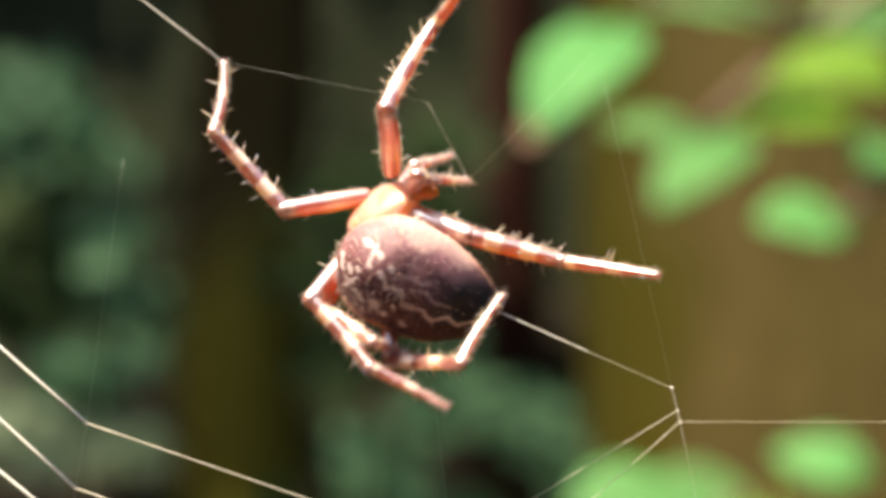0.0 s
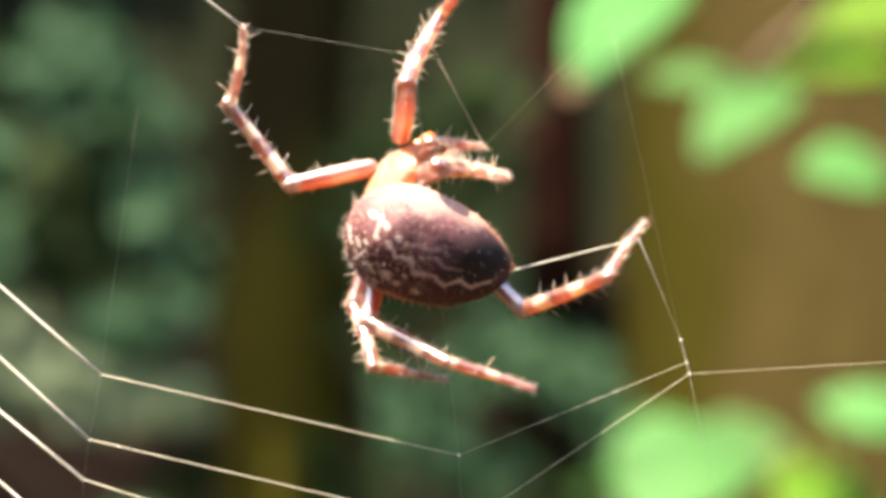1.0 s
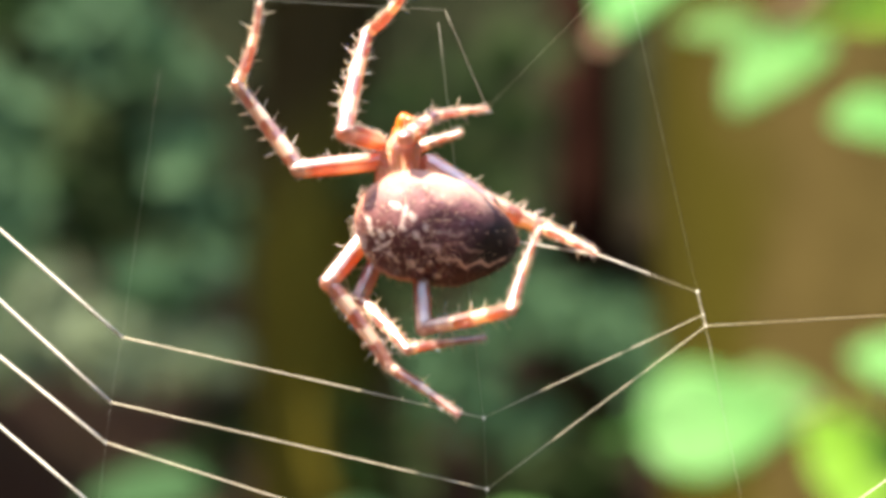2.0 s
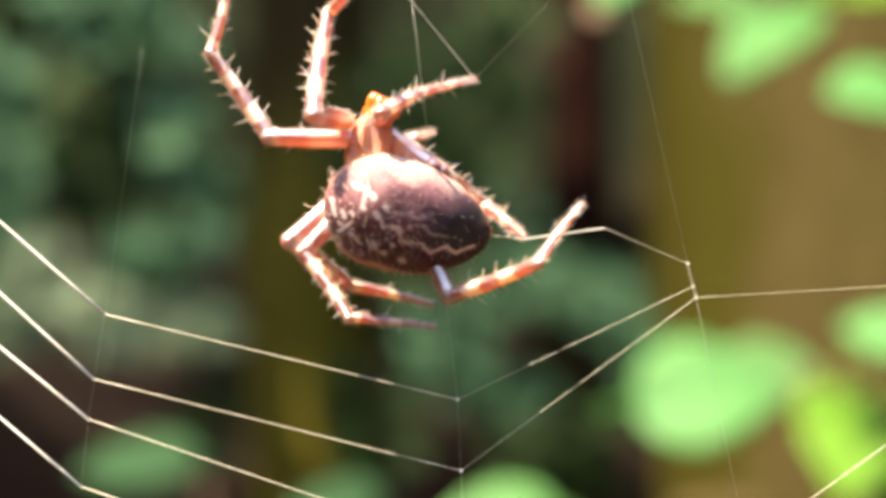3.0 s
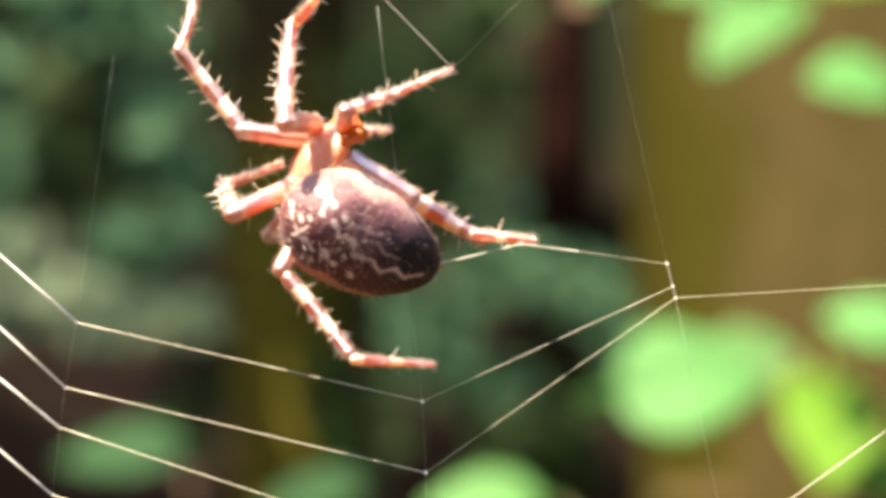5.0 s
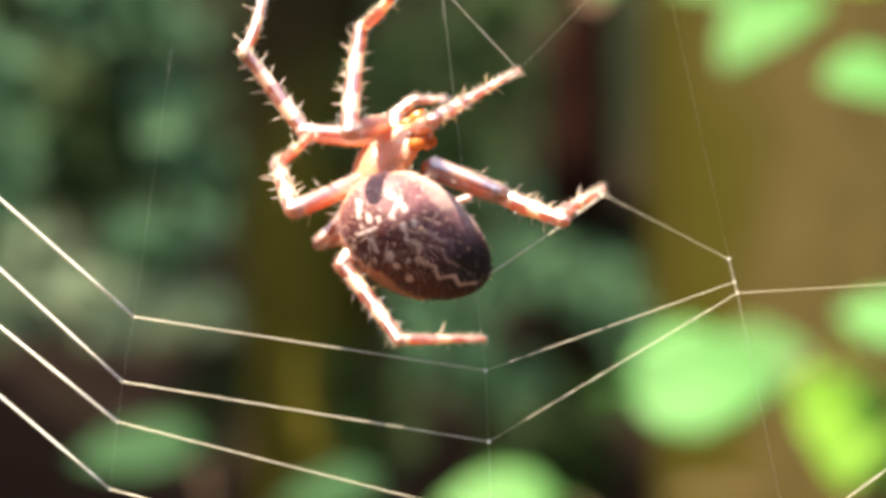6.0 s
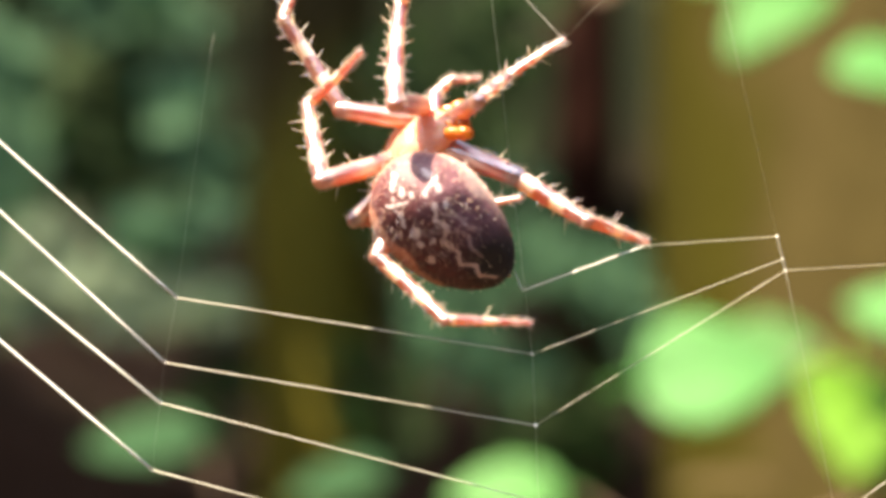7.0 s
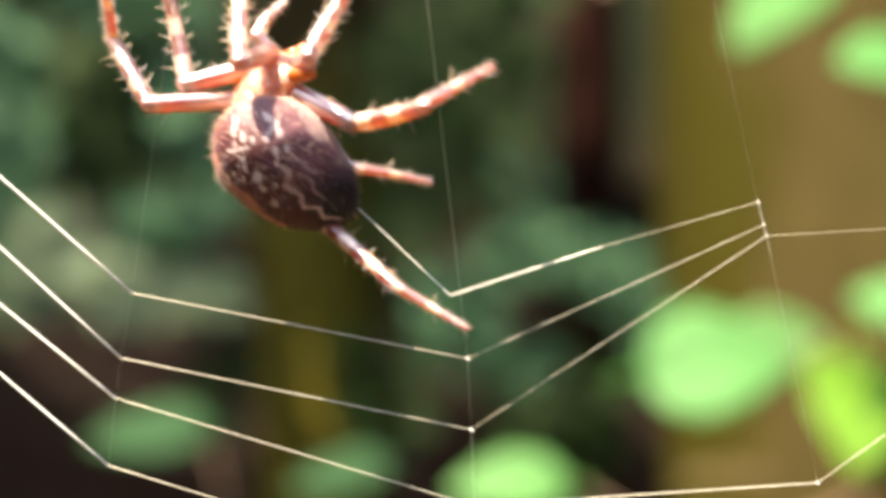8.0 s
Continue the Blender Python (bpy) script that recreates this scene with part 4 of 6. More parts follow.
sway(0.5, A_up=(-20.06, 0, 14.46), A_one=(-22, 0, -2.32), A_two=(-22.61, 0, -6.37), A_three=(-22.86, 0, -8.85), A_four=(-23.25, 0, -12.99), E_one=(-40.1, 0, 13.18), E_two=(-40.68, 0, 9.7), E_three=(-40.83, 0, 5.28), E_four=(-41.19, 0, 1.78), B_up=(-2.65, 0, 16.68), B_one=(0.44, 0, -8.31), B_two=(0.69, 0, -12.72), B_three=(0.9, 0, -17.42), B_four=(1.15, 0, -21.91), C_up=(10.13, 0, 19.37), C_top=(14.45, 0, -0.09), C_mid=(14.81, 0, -1.51), C_low=(14.98, 0, -2.22), R_far=(31.16, 0, -1.52), D_low=(18.14, 0, -17.58), D_far=(32.52, 0, -7.51), J=(-1.8, 0, 18.11), Q=(9.51, 0, 21.12), F_far=(-24.72, 0, 28.22), S_one=(8.81, -0.13, 5.87), S_two=(11.75, 0.5, 2.9))
stance(0.8, (-3.07, -0.6, 8.52), (-3.6, 3.78, 10.77), (3.38, -0.25, 2.87), (-6.05, -1, 6.51), (3.55, -0.45, 2.51), 30,
       a=(-10.28, 2.09, 8.96, -14.56, 2.09, 14.75, -13.86, 3.98, 19.64),
       b=(-3.28, -1.27, 15.41, -0.68, 2.15, 21.55, 1.46, -1.48, 24.93),
       c=(-1.65, -1.7, 11.09, -0.61, 1.82, 11.57, 2.13, 5.25, 11.8),
       d=(-1.78, 6.08, 11.22, -0.84, 7.39, 11.75, -0.07, 8.5, 12.08),
       e=(0.13, -2.25, 8.57, 3.74, 1.22, 8.2, 7.15, -4.37, 6.81),
       f=(-7.6, -0.8, 1.2, -4.56, -4.32, -2.9, 0.22, -4.32, -6.33),
       g=(-6.64, 0.7, 1.58, -3.84, -1.21, -2.99, 1.01, 1.47, -3.84),
       h=(2.83, -1, 0.09, 8.43, -3.54, 2.46, 11.5, -0.95, 6.27),
       i=(0.14, 6.15, 9.52, 4.04, 8.5, 8.86, 7.22, 4.32, 7.59))
sway(0.8, A_up=(-19.5, 0, 13.46), A_one=(-21.53, 0, -3.33), A_two=(-22.16, 0, -7.39), A_three=(-22.42, 0, -9.88), A_four=(-22.83, 0, -14.04), E_one=(-39.63, 0, 12.23), E_two=(-40.24, 0, 8.75), E_three=(-40.42, 0, 4.33), E_four=(-40.8, 0, 0.81), B_up=(-2.25, 0, 16.12), B_one=(0.77, 0, -8.87), B_two=(1.01, 0, -13.29), B_three=(1.21, 0, -18.01), B_four=(1.45, 0, -22.52), C_up=(10.36, 0, 18.41), C_top=(14.65, 0, -1.02), C_mid=(15, 0, -2.44), C_low=(15.18, 0, -3.15), R_far=(31.31, 0, -2.11), D_low=(18.32, 0, -18.52), D_far=(32.66, 0, -8.46), J=(-1, 0, 16.53), Q=(9.93, 0, 19.42), F_far=(-23.89, 0, 26.88), S_one=(10.96, -0.13, 4.96), S_two=(12.93, 0.5, 2.05))
stance(1.0, (-1.62, -0.6, 9.38), (-1.89, 3.85, 11.49), (5, -0.25, 3.9), (-4.62, -1, 7.19), (5.06, -0.45, 3.54), 30,
       a=(-8.99, 2.16, 9.5, -13.07, 2.16, 14.74, -12.22, 2.16, 19.82),
       b=(-1.54, -1.69, 15.48, 0.67, 3.15, 20.78, 2.79, -0.42, 24.23),
       c=(-0.03, -1.64, 11.77, 1.25, 1.81, 12.2, 3.64, 5.49, 12.47),
       d=(-0.41, 6.25, 11.96, 0.55, 7.62, 12.24, 1.92, 8.5, 12.51),
       e=(0.66, -2.45, 10.23, 2.88, 1.81, 10.49, 4.83, -4.56, 9.37),
       f=(-3.87, -0.8, 0.65, 1.06, -3.69, -1.75, 6.33, -4.28, -3.35),
       g=(-4.83, 0.69, 1.73, -3.41, -3.33, -2.04, 1.11, -0.13, -2.95),
       h=(5.84, -1, 1.47, 10.7, -5.01, 3.4, 13.45, -1.9, 6.93),
       i=(0.73, 6.13, 11.38, 3.09, 8.5, 11.26, 4.92, 3.52, 10.26))
sway(1.0, A_up=(-18.56, 0, 14.1), A_one=(-20.65, 0, -2.72), A_two=(-21.29, 0, -6.79), A_three=(-21.56, 0, -9.29), A_four=(-21.99, 0, -13.47), E_one=(-38.76, 0, 12.91), E_two=(-39.38, 0, 9.42), E_three=(-39.59, 0, 4.98), E_four=(-39.99, 0, 1.46), B_up=(-1.07, 0, 17.35), B_one=(1.91, 0, -7.69), B_two=(2.14, 0, -12.13), B_three=(2.33, 0, -16.86), B_four=(2.56, 0, -21.39), C_up=(11.66, 0, 19.03), C_top=(15.91, 0, -0.4), C_mid=(16.27, 0, -1.82), C_low=(16.44, 0, -2.53), R_far=(32.55, 0, -1.5), D_low=(19.56, 0, -17.93), D_far=(33.89, 0, -7.86), J=(0.48, 0, 17.4), Q=(11.37, 0, 20.01), F_far=(-22.51, 0, 27.43), S_one=(13.23, -0.13, 6.02), S_two=(14.68, 0.5, 2.82))
stance(1.2, (-3.74, -0.6, 6.51), (-4.3, 3.85, 8.49), (2.86, -0.25, 1.03), (-6.72, -1, 4.35), (2.96, -0.45, 0.5), 30,
       a=(-10.62, 2.19, 6.75, -14.81, 2.19, 12.25, -13.65, 2.19, 17.72),
       b=(-2.51, -1.51, 12.66, 1.59, 1.44, 18.2, 5.79, 1.44, 22.09),
       c=(-2.14, -1.52, 9.29, -1.12, 2, 9.81, 1, 5.81, 10.39),
       d=(-2.11, 6.06, 8.68, -0.79, 6.91, 9.34, 0.75, 7.63, 10.18),
       e=(-0.52, -0.56, 6.8, 1.81, 2.43, 5.57, 3.76, -4.32, 3.62),
       f=(-7.4, -0.8, -0.96, -3.22, -3.91, -4.32, 2.25, -3.91, -6.95),
       g=(-7.16, 0.69, -0.97, -4.28, -3.16, -4.01, 0.73, -0.67, -3.82),
       h=(4.43, -1, -0.73, 9.53, -4.62, 1.35, 12.32, -1.51, 4.75),
       i=(-0.58, 6.17, 7.55, 1.94, 8.5, 5.98, 3.75, 3.74, 4.19))
sway(1.2, A_up=(-19.65, 0, 12.71), A_one=(-21.78, 0, -4.1), A_two=(-22.43, 0, -8.17), A_three=(-22.71, 0, -10.68), A_four=(-23.14, 0, -14.86), E_one=(-39.91, 0, 11.56), E_two=(-40.54, 0, 8.07), E_three=(-40.75, 0, 3.63), E_four=(-41.17, 0, 0.1), B_up=(-2.27, 0, 16.14), B_one=(0.69, 0, -8.88), B_two=(0.91, 0, -13.32), B_three=(1.1, 0, -18.05), B_four=(1.33, 0, -22.59), C_up=(9.96, 0, 18.04), C_top=(14.21, 0, -1.35), C_mid=(14.57, 0, -2.77), C_low=(14.74, 0, -3.48), R_far=(30.8, 0, -2.47), D_low=(17.87, 0, -18.88), D_far=(32.15, 0, -8.81), J=(-1.48, 0, 15.93), Q=(8.84, 0, 17.96), F_far=(-23.9, 0, 25.36), S_one=(11.96, -0.13, 3.67), S_two=(13.11, 0.5, 1.07))
stance(1.5, (-5.69, -0.6, 5.18), (-6.88, 3.71, 7.26), (0.74, 3.08, -0.14), (-8.31, -1, 3.38), (0.38, 2.88, -0.33), 28,
       a=(-12.97, 2.04, 5.67, -16.75, 2.04, 11.53, -15.44, 2.04, 16.8),
       b=(-8.15, -2.49, 9.62, -4.33, -2.49, 16.05, 0.07, -4.55, 18.4),
       c=(-5.3, -1.54, 8.66, -3.84, 1.77, 9.43, -1.26, 5.31, 9.85),
       d=(-4.96, 6.26, 7.34, -3.85, 7.3, 8.1, -2.46, 8.4, 8.78),
       e=(-1.73, 0.26, 4, 1.27, 2.51, 1.67, 3.08, -4.34, -0.13),
       f=(-10.25, -0.8, -1.05, -7.04, -3.24, -5.76, -2.01, -5.25, -6.03),
       g=(-8.43, 0.7, -1.78, -6.19, -3.16, -5.31, -0.86, -1.63, -4.52),
       h=(1.6, -1, -2.78, 7.66, -2.48, -0.65, 10.94, 0.38, 2.57),
       i=(-1.89, 5.44, 4.37, 1.36, 8.5, 1.79, 3.04, 3.65, 0.12))
sway(1.5, A_up=(-21.01, 0, 12.22), A_one=(-23.19, 0, -4.61), A_two=(-23.86, 0, -8.69), A_three=(-24.15, 0, -11.21), A_four=(-24.6, 0, -15.41), E_one=(-41.34, 0, 11.11), E_two=(-42, 0, 7.62), E_three=(-42.23, 0, 3.17), E_four=(-42.67, 0, -0.37), B_up=(-3.79, 0, 15.35), B_one=(-0.86, 0, -9.66), B_two=(-0.64, 0, -14.11), B_three=(-0.45, 0, -18.86), B_four=(-0.23, 0, -23.41), C_up=(8.74, 0, 17.68), C_top=(12.98, 0, -1.68), C_mid=(13.34, 0, -3.1), C_low=(13.51, 0, -3.81), R_far=(29.53, 0, -2.82), D_low=(16.64, 0, -19.23), D_far=(30.88, 0, -9.16), J=(-2.79, 0, 16.19), Q=(6.69, 0, 17.46), F_far=(-25.66, 0, 24.5), S_one=(10.7, 1.54, 1.58), S_two=(11.84, 0.5, -0.15))
stance(1.8, (-4.25, -0.6, 4.82), (-5.56, 3.74, 6.71), (2.57, 2.37, 0.21), (-7.07, -1, 2.85), (2.2, 2.17, -0.15), 28,
       a=(-11.5, 2.08, 5.69, -15.56, 2.08, 11.56, -14.3, 2.08, 16.78),
       b=(-8.04, -2.19, 7.72, -5.78, -2.19, 14.75, -1.97, -4.83, 17.53),
       c=(-4.56, -1.68, 7.59, -3.08, 1.5, 8.75, 0.31, 4.13, 9.73),
       d=(-4.18, 6.45, 7.08, -2.87, 7.05, 7.97, -0.95, 7.05, 8.66),
       e=(-0.33, 0.38, 3.48, 2.91, 2.61, 1.48, 6.13, -3.51, -0.48),
       f=(-9.37, -0.8, -0.86, -5.84, -3.27, -5.32, -1.33, -5.44, -7.13),
       g=(-7.54, 0.7, -2.31, -4.49, -2.74, -5.69, 0.65, -0.65, -4.92),
       h=(-3.52, -1, -4.2, 1.71, -4.42, -6.33, 6.67, -2.65, -4.64),
       i=(-0.36, 5.21, 3.79, 3.12, 8.5, 1.59, 6.09, 4.37, -0.23))
sway(1.8, A_up=(-19.99, 0, 12.18), A_one=(-22.24, 0, -4.66), A_two=(-22.92, 0, -8.75), A_three=(-23.23, 0, -11.28), A_four=(-23.69, 0, -15.5), E_one=(-40.37, 0, 11.11), E_two=(-41.05, 0, 7.62), E_three=(-41.31, 0, 3.16), E_four=(-41.77, 0, -0.39), B_up=(-2.36, 0, 15.05), B_one=(0.51, 0, -9.96), B_two=(0.73, 0, -14.42), B_three=(0.9, 0, -19.19), B_four=(1.12, 0, -23.76), C_up=(9.33, 0, 17.49), C_top=(13.55, 0, -1.85), C_mid=(13.9, 0, -3.27), C_low=(14.08, 0, -3.98), R_far=(30.06, 0, -3.01), D_low=(17.19, 0, -19.43), D_far=(31.41, 0, -9.35), J=(-1.86, 0, 15.84), Q=(8.19, 0, 17.42), F_far=(-24.51, 0, 24.49), S_one=(6.44, 1.18, -0.51), S_two=(9.97, 0.5, -1.22))
stance(2.0, (-2.98, -0.6, 6.86), (-4.6, 3.65, 8.83), (3.6, 2.78, 2.98), (-5.78, -1, 4.98), (3.44, 2.58, 2.44), 28,
       a=(-10.37, 1.97, 7.6, -14.42, 1.97, 13.1, -12.97, 1.97, 18.61),
       b=(-7.13, -2.33, 9.54, -5.93, 0.88, 16.21, -2.93, -2.67, 18.95),
       c=(-3.47, -1.86, 9.23, -1.59, 0.83, 10.94, 1.78, 3.55, 11.72),
       d=(-3.39, 6.44, 9.08, -1.87, 6.71, 9.79, 0.16, 6.71, 10.48),
       e=(1.78, 1.5, 5.35, 5.35, 3.72, 3.96, 8.64, -2.34, 1.95),
       f=(-8.22, -0.8, 0.28, -4.37, -1.12, -5.01, -0.21, -3.04, -7.73),
       g=(-6.44, 0.7, -0.79, -3.25, -2.94, -3.81, 1.63, -0.27, -3.2),
       h=(-2.26, -1, -2.54, 3.09, -4.68, -1.36, 4.88, -2.92, 3.57),
       i=(1.89, 3.58, 5.67, 5.63, 7.75, 4.16, 8.62, 3.63, 2.37))
sway(2.0, A_up=(-19.09, 0, 13.67), A_one=(-21.38, 0, -3.18), A_two=(-22.08, 0, -7.29), A_three=(-22.39, 0, -9.82), A_four=(-22.87, 0, -14.05), E_one=(-39.49, 0, 12.62), E_two=(-40.18, 0, 9.13), E_three=(-40.46, 0, 4.67), E_four=(-40.93, 0, 1.11), B_up=(-1.36, 0, 16.78), B_one=(1.49, 0, -8.26), B_two=(1.7, 0, -12.73), B_three=(1.88, 0, -17.51), B_four=(2.09, 0, -22.11), C_up=(10.75, 0, 19.02), C_top=(14.97, 0, -0.32), C_mid=(15.32, 0, -1.75), C_low=(15.49, 0, -2.46), R_far=(31.47, 0, -1.49), D_low=(18.61, 0, -17.94), D_far=(32.83, 0, -7.84), J=(-0.93, 0, 17.57), Q=(9.61, 0, 19.38), F_far=(-23.2, 0, 26.29), S_one=(8.98, 1.39, 2.03), S_two=(12.04, 0.5, 0.82))
stance(2.2, (-2.91, -0.6, 5.65), (-4.53, 3.65, 7.57), (3.56, -0.25, 0.85), (-6.26, -1, 3.68), (3.55, -0.45, 0.68), 28,
       a=(-10.66, 1.99, 6.17, -14.7, 1.99, 11.85, -13.32, 1.99, 17.34),
       b=(-7.43, -2.03, 7.5, -6.18, 0.29, 14.51, -2.35, -2.07, 17.5),
       c=(-3.76, -1.8, 7.86, -1.69, 0.79, 9.52, 1.78, 3.39, 10.25),
       d=(-3.51, 6.53, 7.59, -1.98, 6.53, 8.43, -0.34, 7.05, 9.24),
       e=(1.67, 0.94, 4.66, 5.39, 3.08, 3.42, 9.8, -1.86, 1.19),
       f=(-8.04, -0.8, -1.98, -3.95, -1.12, -7.09, 1.05, -1.12, -9.83),
       g=(-6.37, 0.7, -2.55, -3.51, -3.57, -5.02, 1.34, -0.92, -4.1),
       h=(-1.66, -1, -3.75, 3.51, -4.36, -1.4, 5.84, -1.58, 2.49),
       i=(1.79, 4.31, 5, 5.74, 8.34, 3.64, 9.79, 5.4, 1.62))
sway(2.2, A_up=(-18.93, 0, 12.55), A_one=(-21.24, 0, -4.29), A_two=(-21.94, 0, -8.4), A_three=(-22.25, 0, -10.93), A_four=(-22.74, 0, -15.17), E_one=(-39.3, 0, 11.5), E_two=(-40, 0, 8.01), E_three=(-40.29, 0, 3.55), E_four=(-40.77, 0, 0), B_up=(-1.39, 0, 15.72), B_one=(1.46, 0, -9.3), B_two=(1.67, 0, -13.78), B_three=(1.85, 0, -18.57), B_four=(2.06, 0, -23.18), C_up=(10.88, 0, 18), C_top=(15.11, 0, -1.32), C_mid=(15.46, 0, -2.74), C_low=(15.64, 0, -3.46), R_far=(31.62, 0, -2.49), D_low=(18.78, 0, -18.96), D_far=(33, 0, -8.84), J=(-1.21, 0, 15.86), Q=(9.59, 0, 17.96), F_far=(-23.51, 0, 25.02), S_one=(9.98, -0.13, 1.21), S_two=(12.65, 0.5, 0.04))
stance(3.3, (-5.08, -0.6, 6.18), (-7.13, 3.29, 8.64), (1.34, 1.63, 1.6), (-8.06, -1, 4.38), (1.34, 1.43, 1.23), 24,
       a=(-12.54, 2.2, 8.18, -16.52, 3.1, 13.8, -15.81, 4.43, 19.02),
       b=(-9.18, -2.98, 9.04, -8.72, 0.35, 15.75, -6.63, -3.79, 18.52),
       c=(-5, -2.09, 9.23, -2.43, 0.14, 10.7, 1.06, 2.48, 11.98),
       d=(-3.86, 4.68, 7.45, -2.96, 6.05, 7.93, -1.96, 7.63, 8.24),
       e=(-1.48, 0.09, 5.65, 0.98, 2.76, 3.59, 2.99, -3.78, 1.17),
       f=(-11.7, 1.37, 1.78, -8.89, 6.59, -0.04, -3.16, 6.59, -1.11),
       g=(-10.54, 0.69, 1.04, -7.51, -1.23, -3.39, -2.18, 0.1, -4.47),
       h=(-0.11, -1, -2.08, 5.37, -4.08, -0.1, 8.28, -1.36, 3.56),
       i=(-1.62, 5.45, 6.19, 1.05, 8.5, 3.84, 2.9, 3.93, 1.63))
sway(3.3, A_up=(-20.27, 0, 13.41), A_one=(-22.62, 0, -3.4), A_two=(-23.33, 0, -7.5), A_three=(-23.65, 0, -10.04), A_four=(-24.15, 0, -14.29), E_one=(-40.53, 0, 12.34), E_two=(-41.25, 0, 8.87), E_three=(-41.56, 0, 4.44), E_four=(-42.06, 0, 0.89), B_up=(-3.39, 0, 16.15), B_one=(-0.54, 0, -8.85), B_two=(-0.32, 0, -13.35), B_three=(-0.14, 0, -18.17), B_four=(0.07, 0, -22.81), C_up=(10.22, 0, 19.15), C_top=(14.49, 0, -0.14), C_mid=(14.85, 0, -1.57), C_low=(15.03, 0, -2.28), R_far=(31.07, 0, -1.32), D_low=(18.23, 0, -17.87), D_far=(32.49, 0, -7.7), J=(-6.11, 0, 19.37), Q=(8.9, 0, 19.72), F_far=(-25.51, 0, 26.15), S_one=(3.13, 0.82, 1.22), S_two=(7.79, 0.5, 2.33))
stance(3.5, (-5.64, -0.6, 5.89), (-7.72, 3.29, 8.34), (0.28, 1.43, 0.97), (-9.1, -1, 3.95), (0.28, 1.23, 0.61), 24,
       a=(-13.37, 2.2, 7.77, -17.46, 3.1, 13.49, -16.99, 4.72, 18.57),
       b=(-9.95, -2.88, 8.53, -9.28, 0.34, 15.27, -7.18, -3.77, 18.06),
       c=(-6.08, -2.09, 8.95, -2.98, -0.62, 10.33, 0.15, 2.23, 11.54),
       d=(-4.45, 4.71, 7.15, -3.76, 6.21, 7.52, -3.01, 7.94, 7.76),
       e=(-1.53, 0.81, 4.72, 0.95, 3.36, 2.41, 2.79, -3.38, 0.31),
       f=(-12.53, 1.37, 1.3, -10.9, 7.29, 0.42, -6.13, 4.58, -0.71),
       g=(-10.75, 0.69, 0.4, -7.88, -1.5, -4.01, -2.95, 0.73, -5.47),
       h=(-3.32, -1, -3.07, 2.79, -3.44, -2.55, 6.5, -1.24, 0.81),
       i=(-1.64, 4.57, 5.08, 1.01, 8.5, 2.56, 2.71, 3.74, 0.67))
sway(3.5, A_up=(-21.07, 0, 12.89), A_one=(-23.43, 0, -3.89), A_two=(-24.14, 0, -8), A_three=(-24.46, 0, -10.54), A_four=(-24.96, 0, -14.79), E_one=(-41.29, 0, 11.82), E_two=(-42, 0, 8.36), E_three=(-42.32, 0, 3.93), E_four=(-42.82, 0, 0.39), B_up=(-4.32, 0, 15.64), B_one=(-1.46, 0, -9.36), B_two=(-1.25, 0, -13.86), B_three=(-1.07, 0, -18.68), B_four=(-0.86, 0, -23.32), C_up=(9.25, 0, 18.82), C_top=(13.54, 0, -0.46), C_mid=(13.89, 0, -1.89), C_low=(14.07, 0, -2.61), R_far=(30.14, 0, -1.64), D_low=(17.29, 0, -18.21), D_far=(31.57, 0, -8.04), J=(-7, 0, 18.96), Q=(8, 0, 19.32), F_far=(-26.57, 0, 25.64), S_one=(3.02, 0.71, 0.25), S_two=(6.32, 0.5, 0.04))
stance(3.7, (-5.5, -0.6, 6.07), (-7.38, 3.36, 8.53), (0.9, -0.18, 1.28), (-8.48, -1, 4.45), (1.07, -0.38, 0.92), 24,
       a=(-12.77, 2.2, 8.25, -16.93, 3.1, 13.84, -16.49, 4.9, 18.96),
       b=(-9.34, -2.93, 8.86, -8.77, 0.29, 15.61, -6.85, -3.94, 18.36),
       c=(-5.76, -2.06, 8.94, -2.84, -0.43, 10.52, 0.73, 1.66, 12.02),
       d=(-4.32, 5.11, 7.55, -3.42, 6.48, 8.03, -2.59, 8.15, 8.35),
       e=(-0.87, 1.33, 4.74, 1.66, 3.94, 2.6, 3.82, -2.82, 0.9),
       f=(-12.49, 1.39, 2.03, -10.94, 7.38, 1.57, -7.2, 3.43, 0.22),
       g=(-10.24, 0.7, 0.39, -6.47, -1.89, -3.01, -1.99, 1.33, -3.95),
       h=(-5.12, -1, -2.44, 0.69, -3.85, -3.73, 5.04, -1.37, -1.79),
       i=(-0.92, 3.84, 5.05, 1.75, 8.45, 2.75, 3.71, 3.66, 1.22))
sway(3.7, A_up=(-20.73, 0, 13.16), A_one=(-23.09, 0, -3.61), A_two=(-23.8, 0, -7.71), A_three=(-24.12, 0, -10.25), A_four=(-24.62, 0, -14.49), E_one=(-40.89, 0, 12.09), E_two=(-41.61, 0, 8.63), E_three=(-41.93, 0, 4.21), E_four=(-42.43, 0, 0.68), B_up=(-3.92, 0, 16.2), B_one=(-1.07, 0, -8.79), B_two=(-0.85, 0, -13.29), B_three=(-0.67, 0, -18.11), B_four=(-0.46, 0, -22.76), C_up=(9.47, 0, 19.14), C_top=(13.76, 0, -0.14), C_mid=(14.12, 0, -1.57), C_low=(14.3, 0, -2.29), R_far=(30.39, 0, -1.32), D_low=(17.52, 0, -17.91), D_far=(31.83, 0, -7.73), J=(-6.42, 0, 19.49), Q=(8.58, 0, 19.85), F_far=(-26.03, 0, 25.96), S_one=(3.93, -0.09, 0.75), S_two=(8.8, 0.5, 0.39))
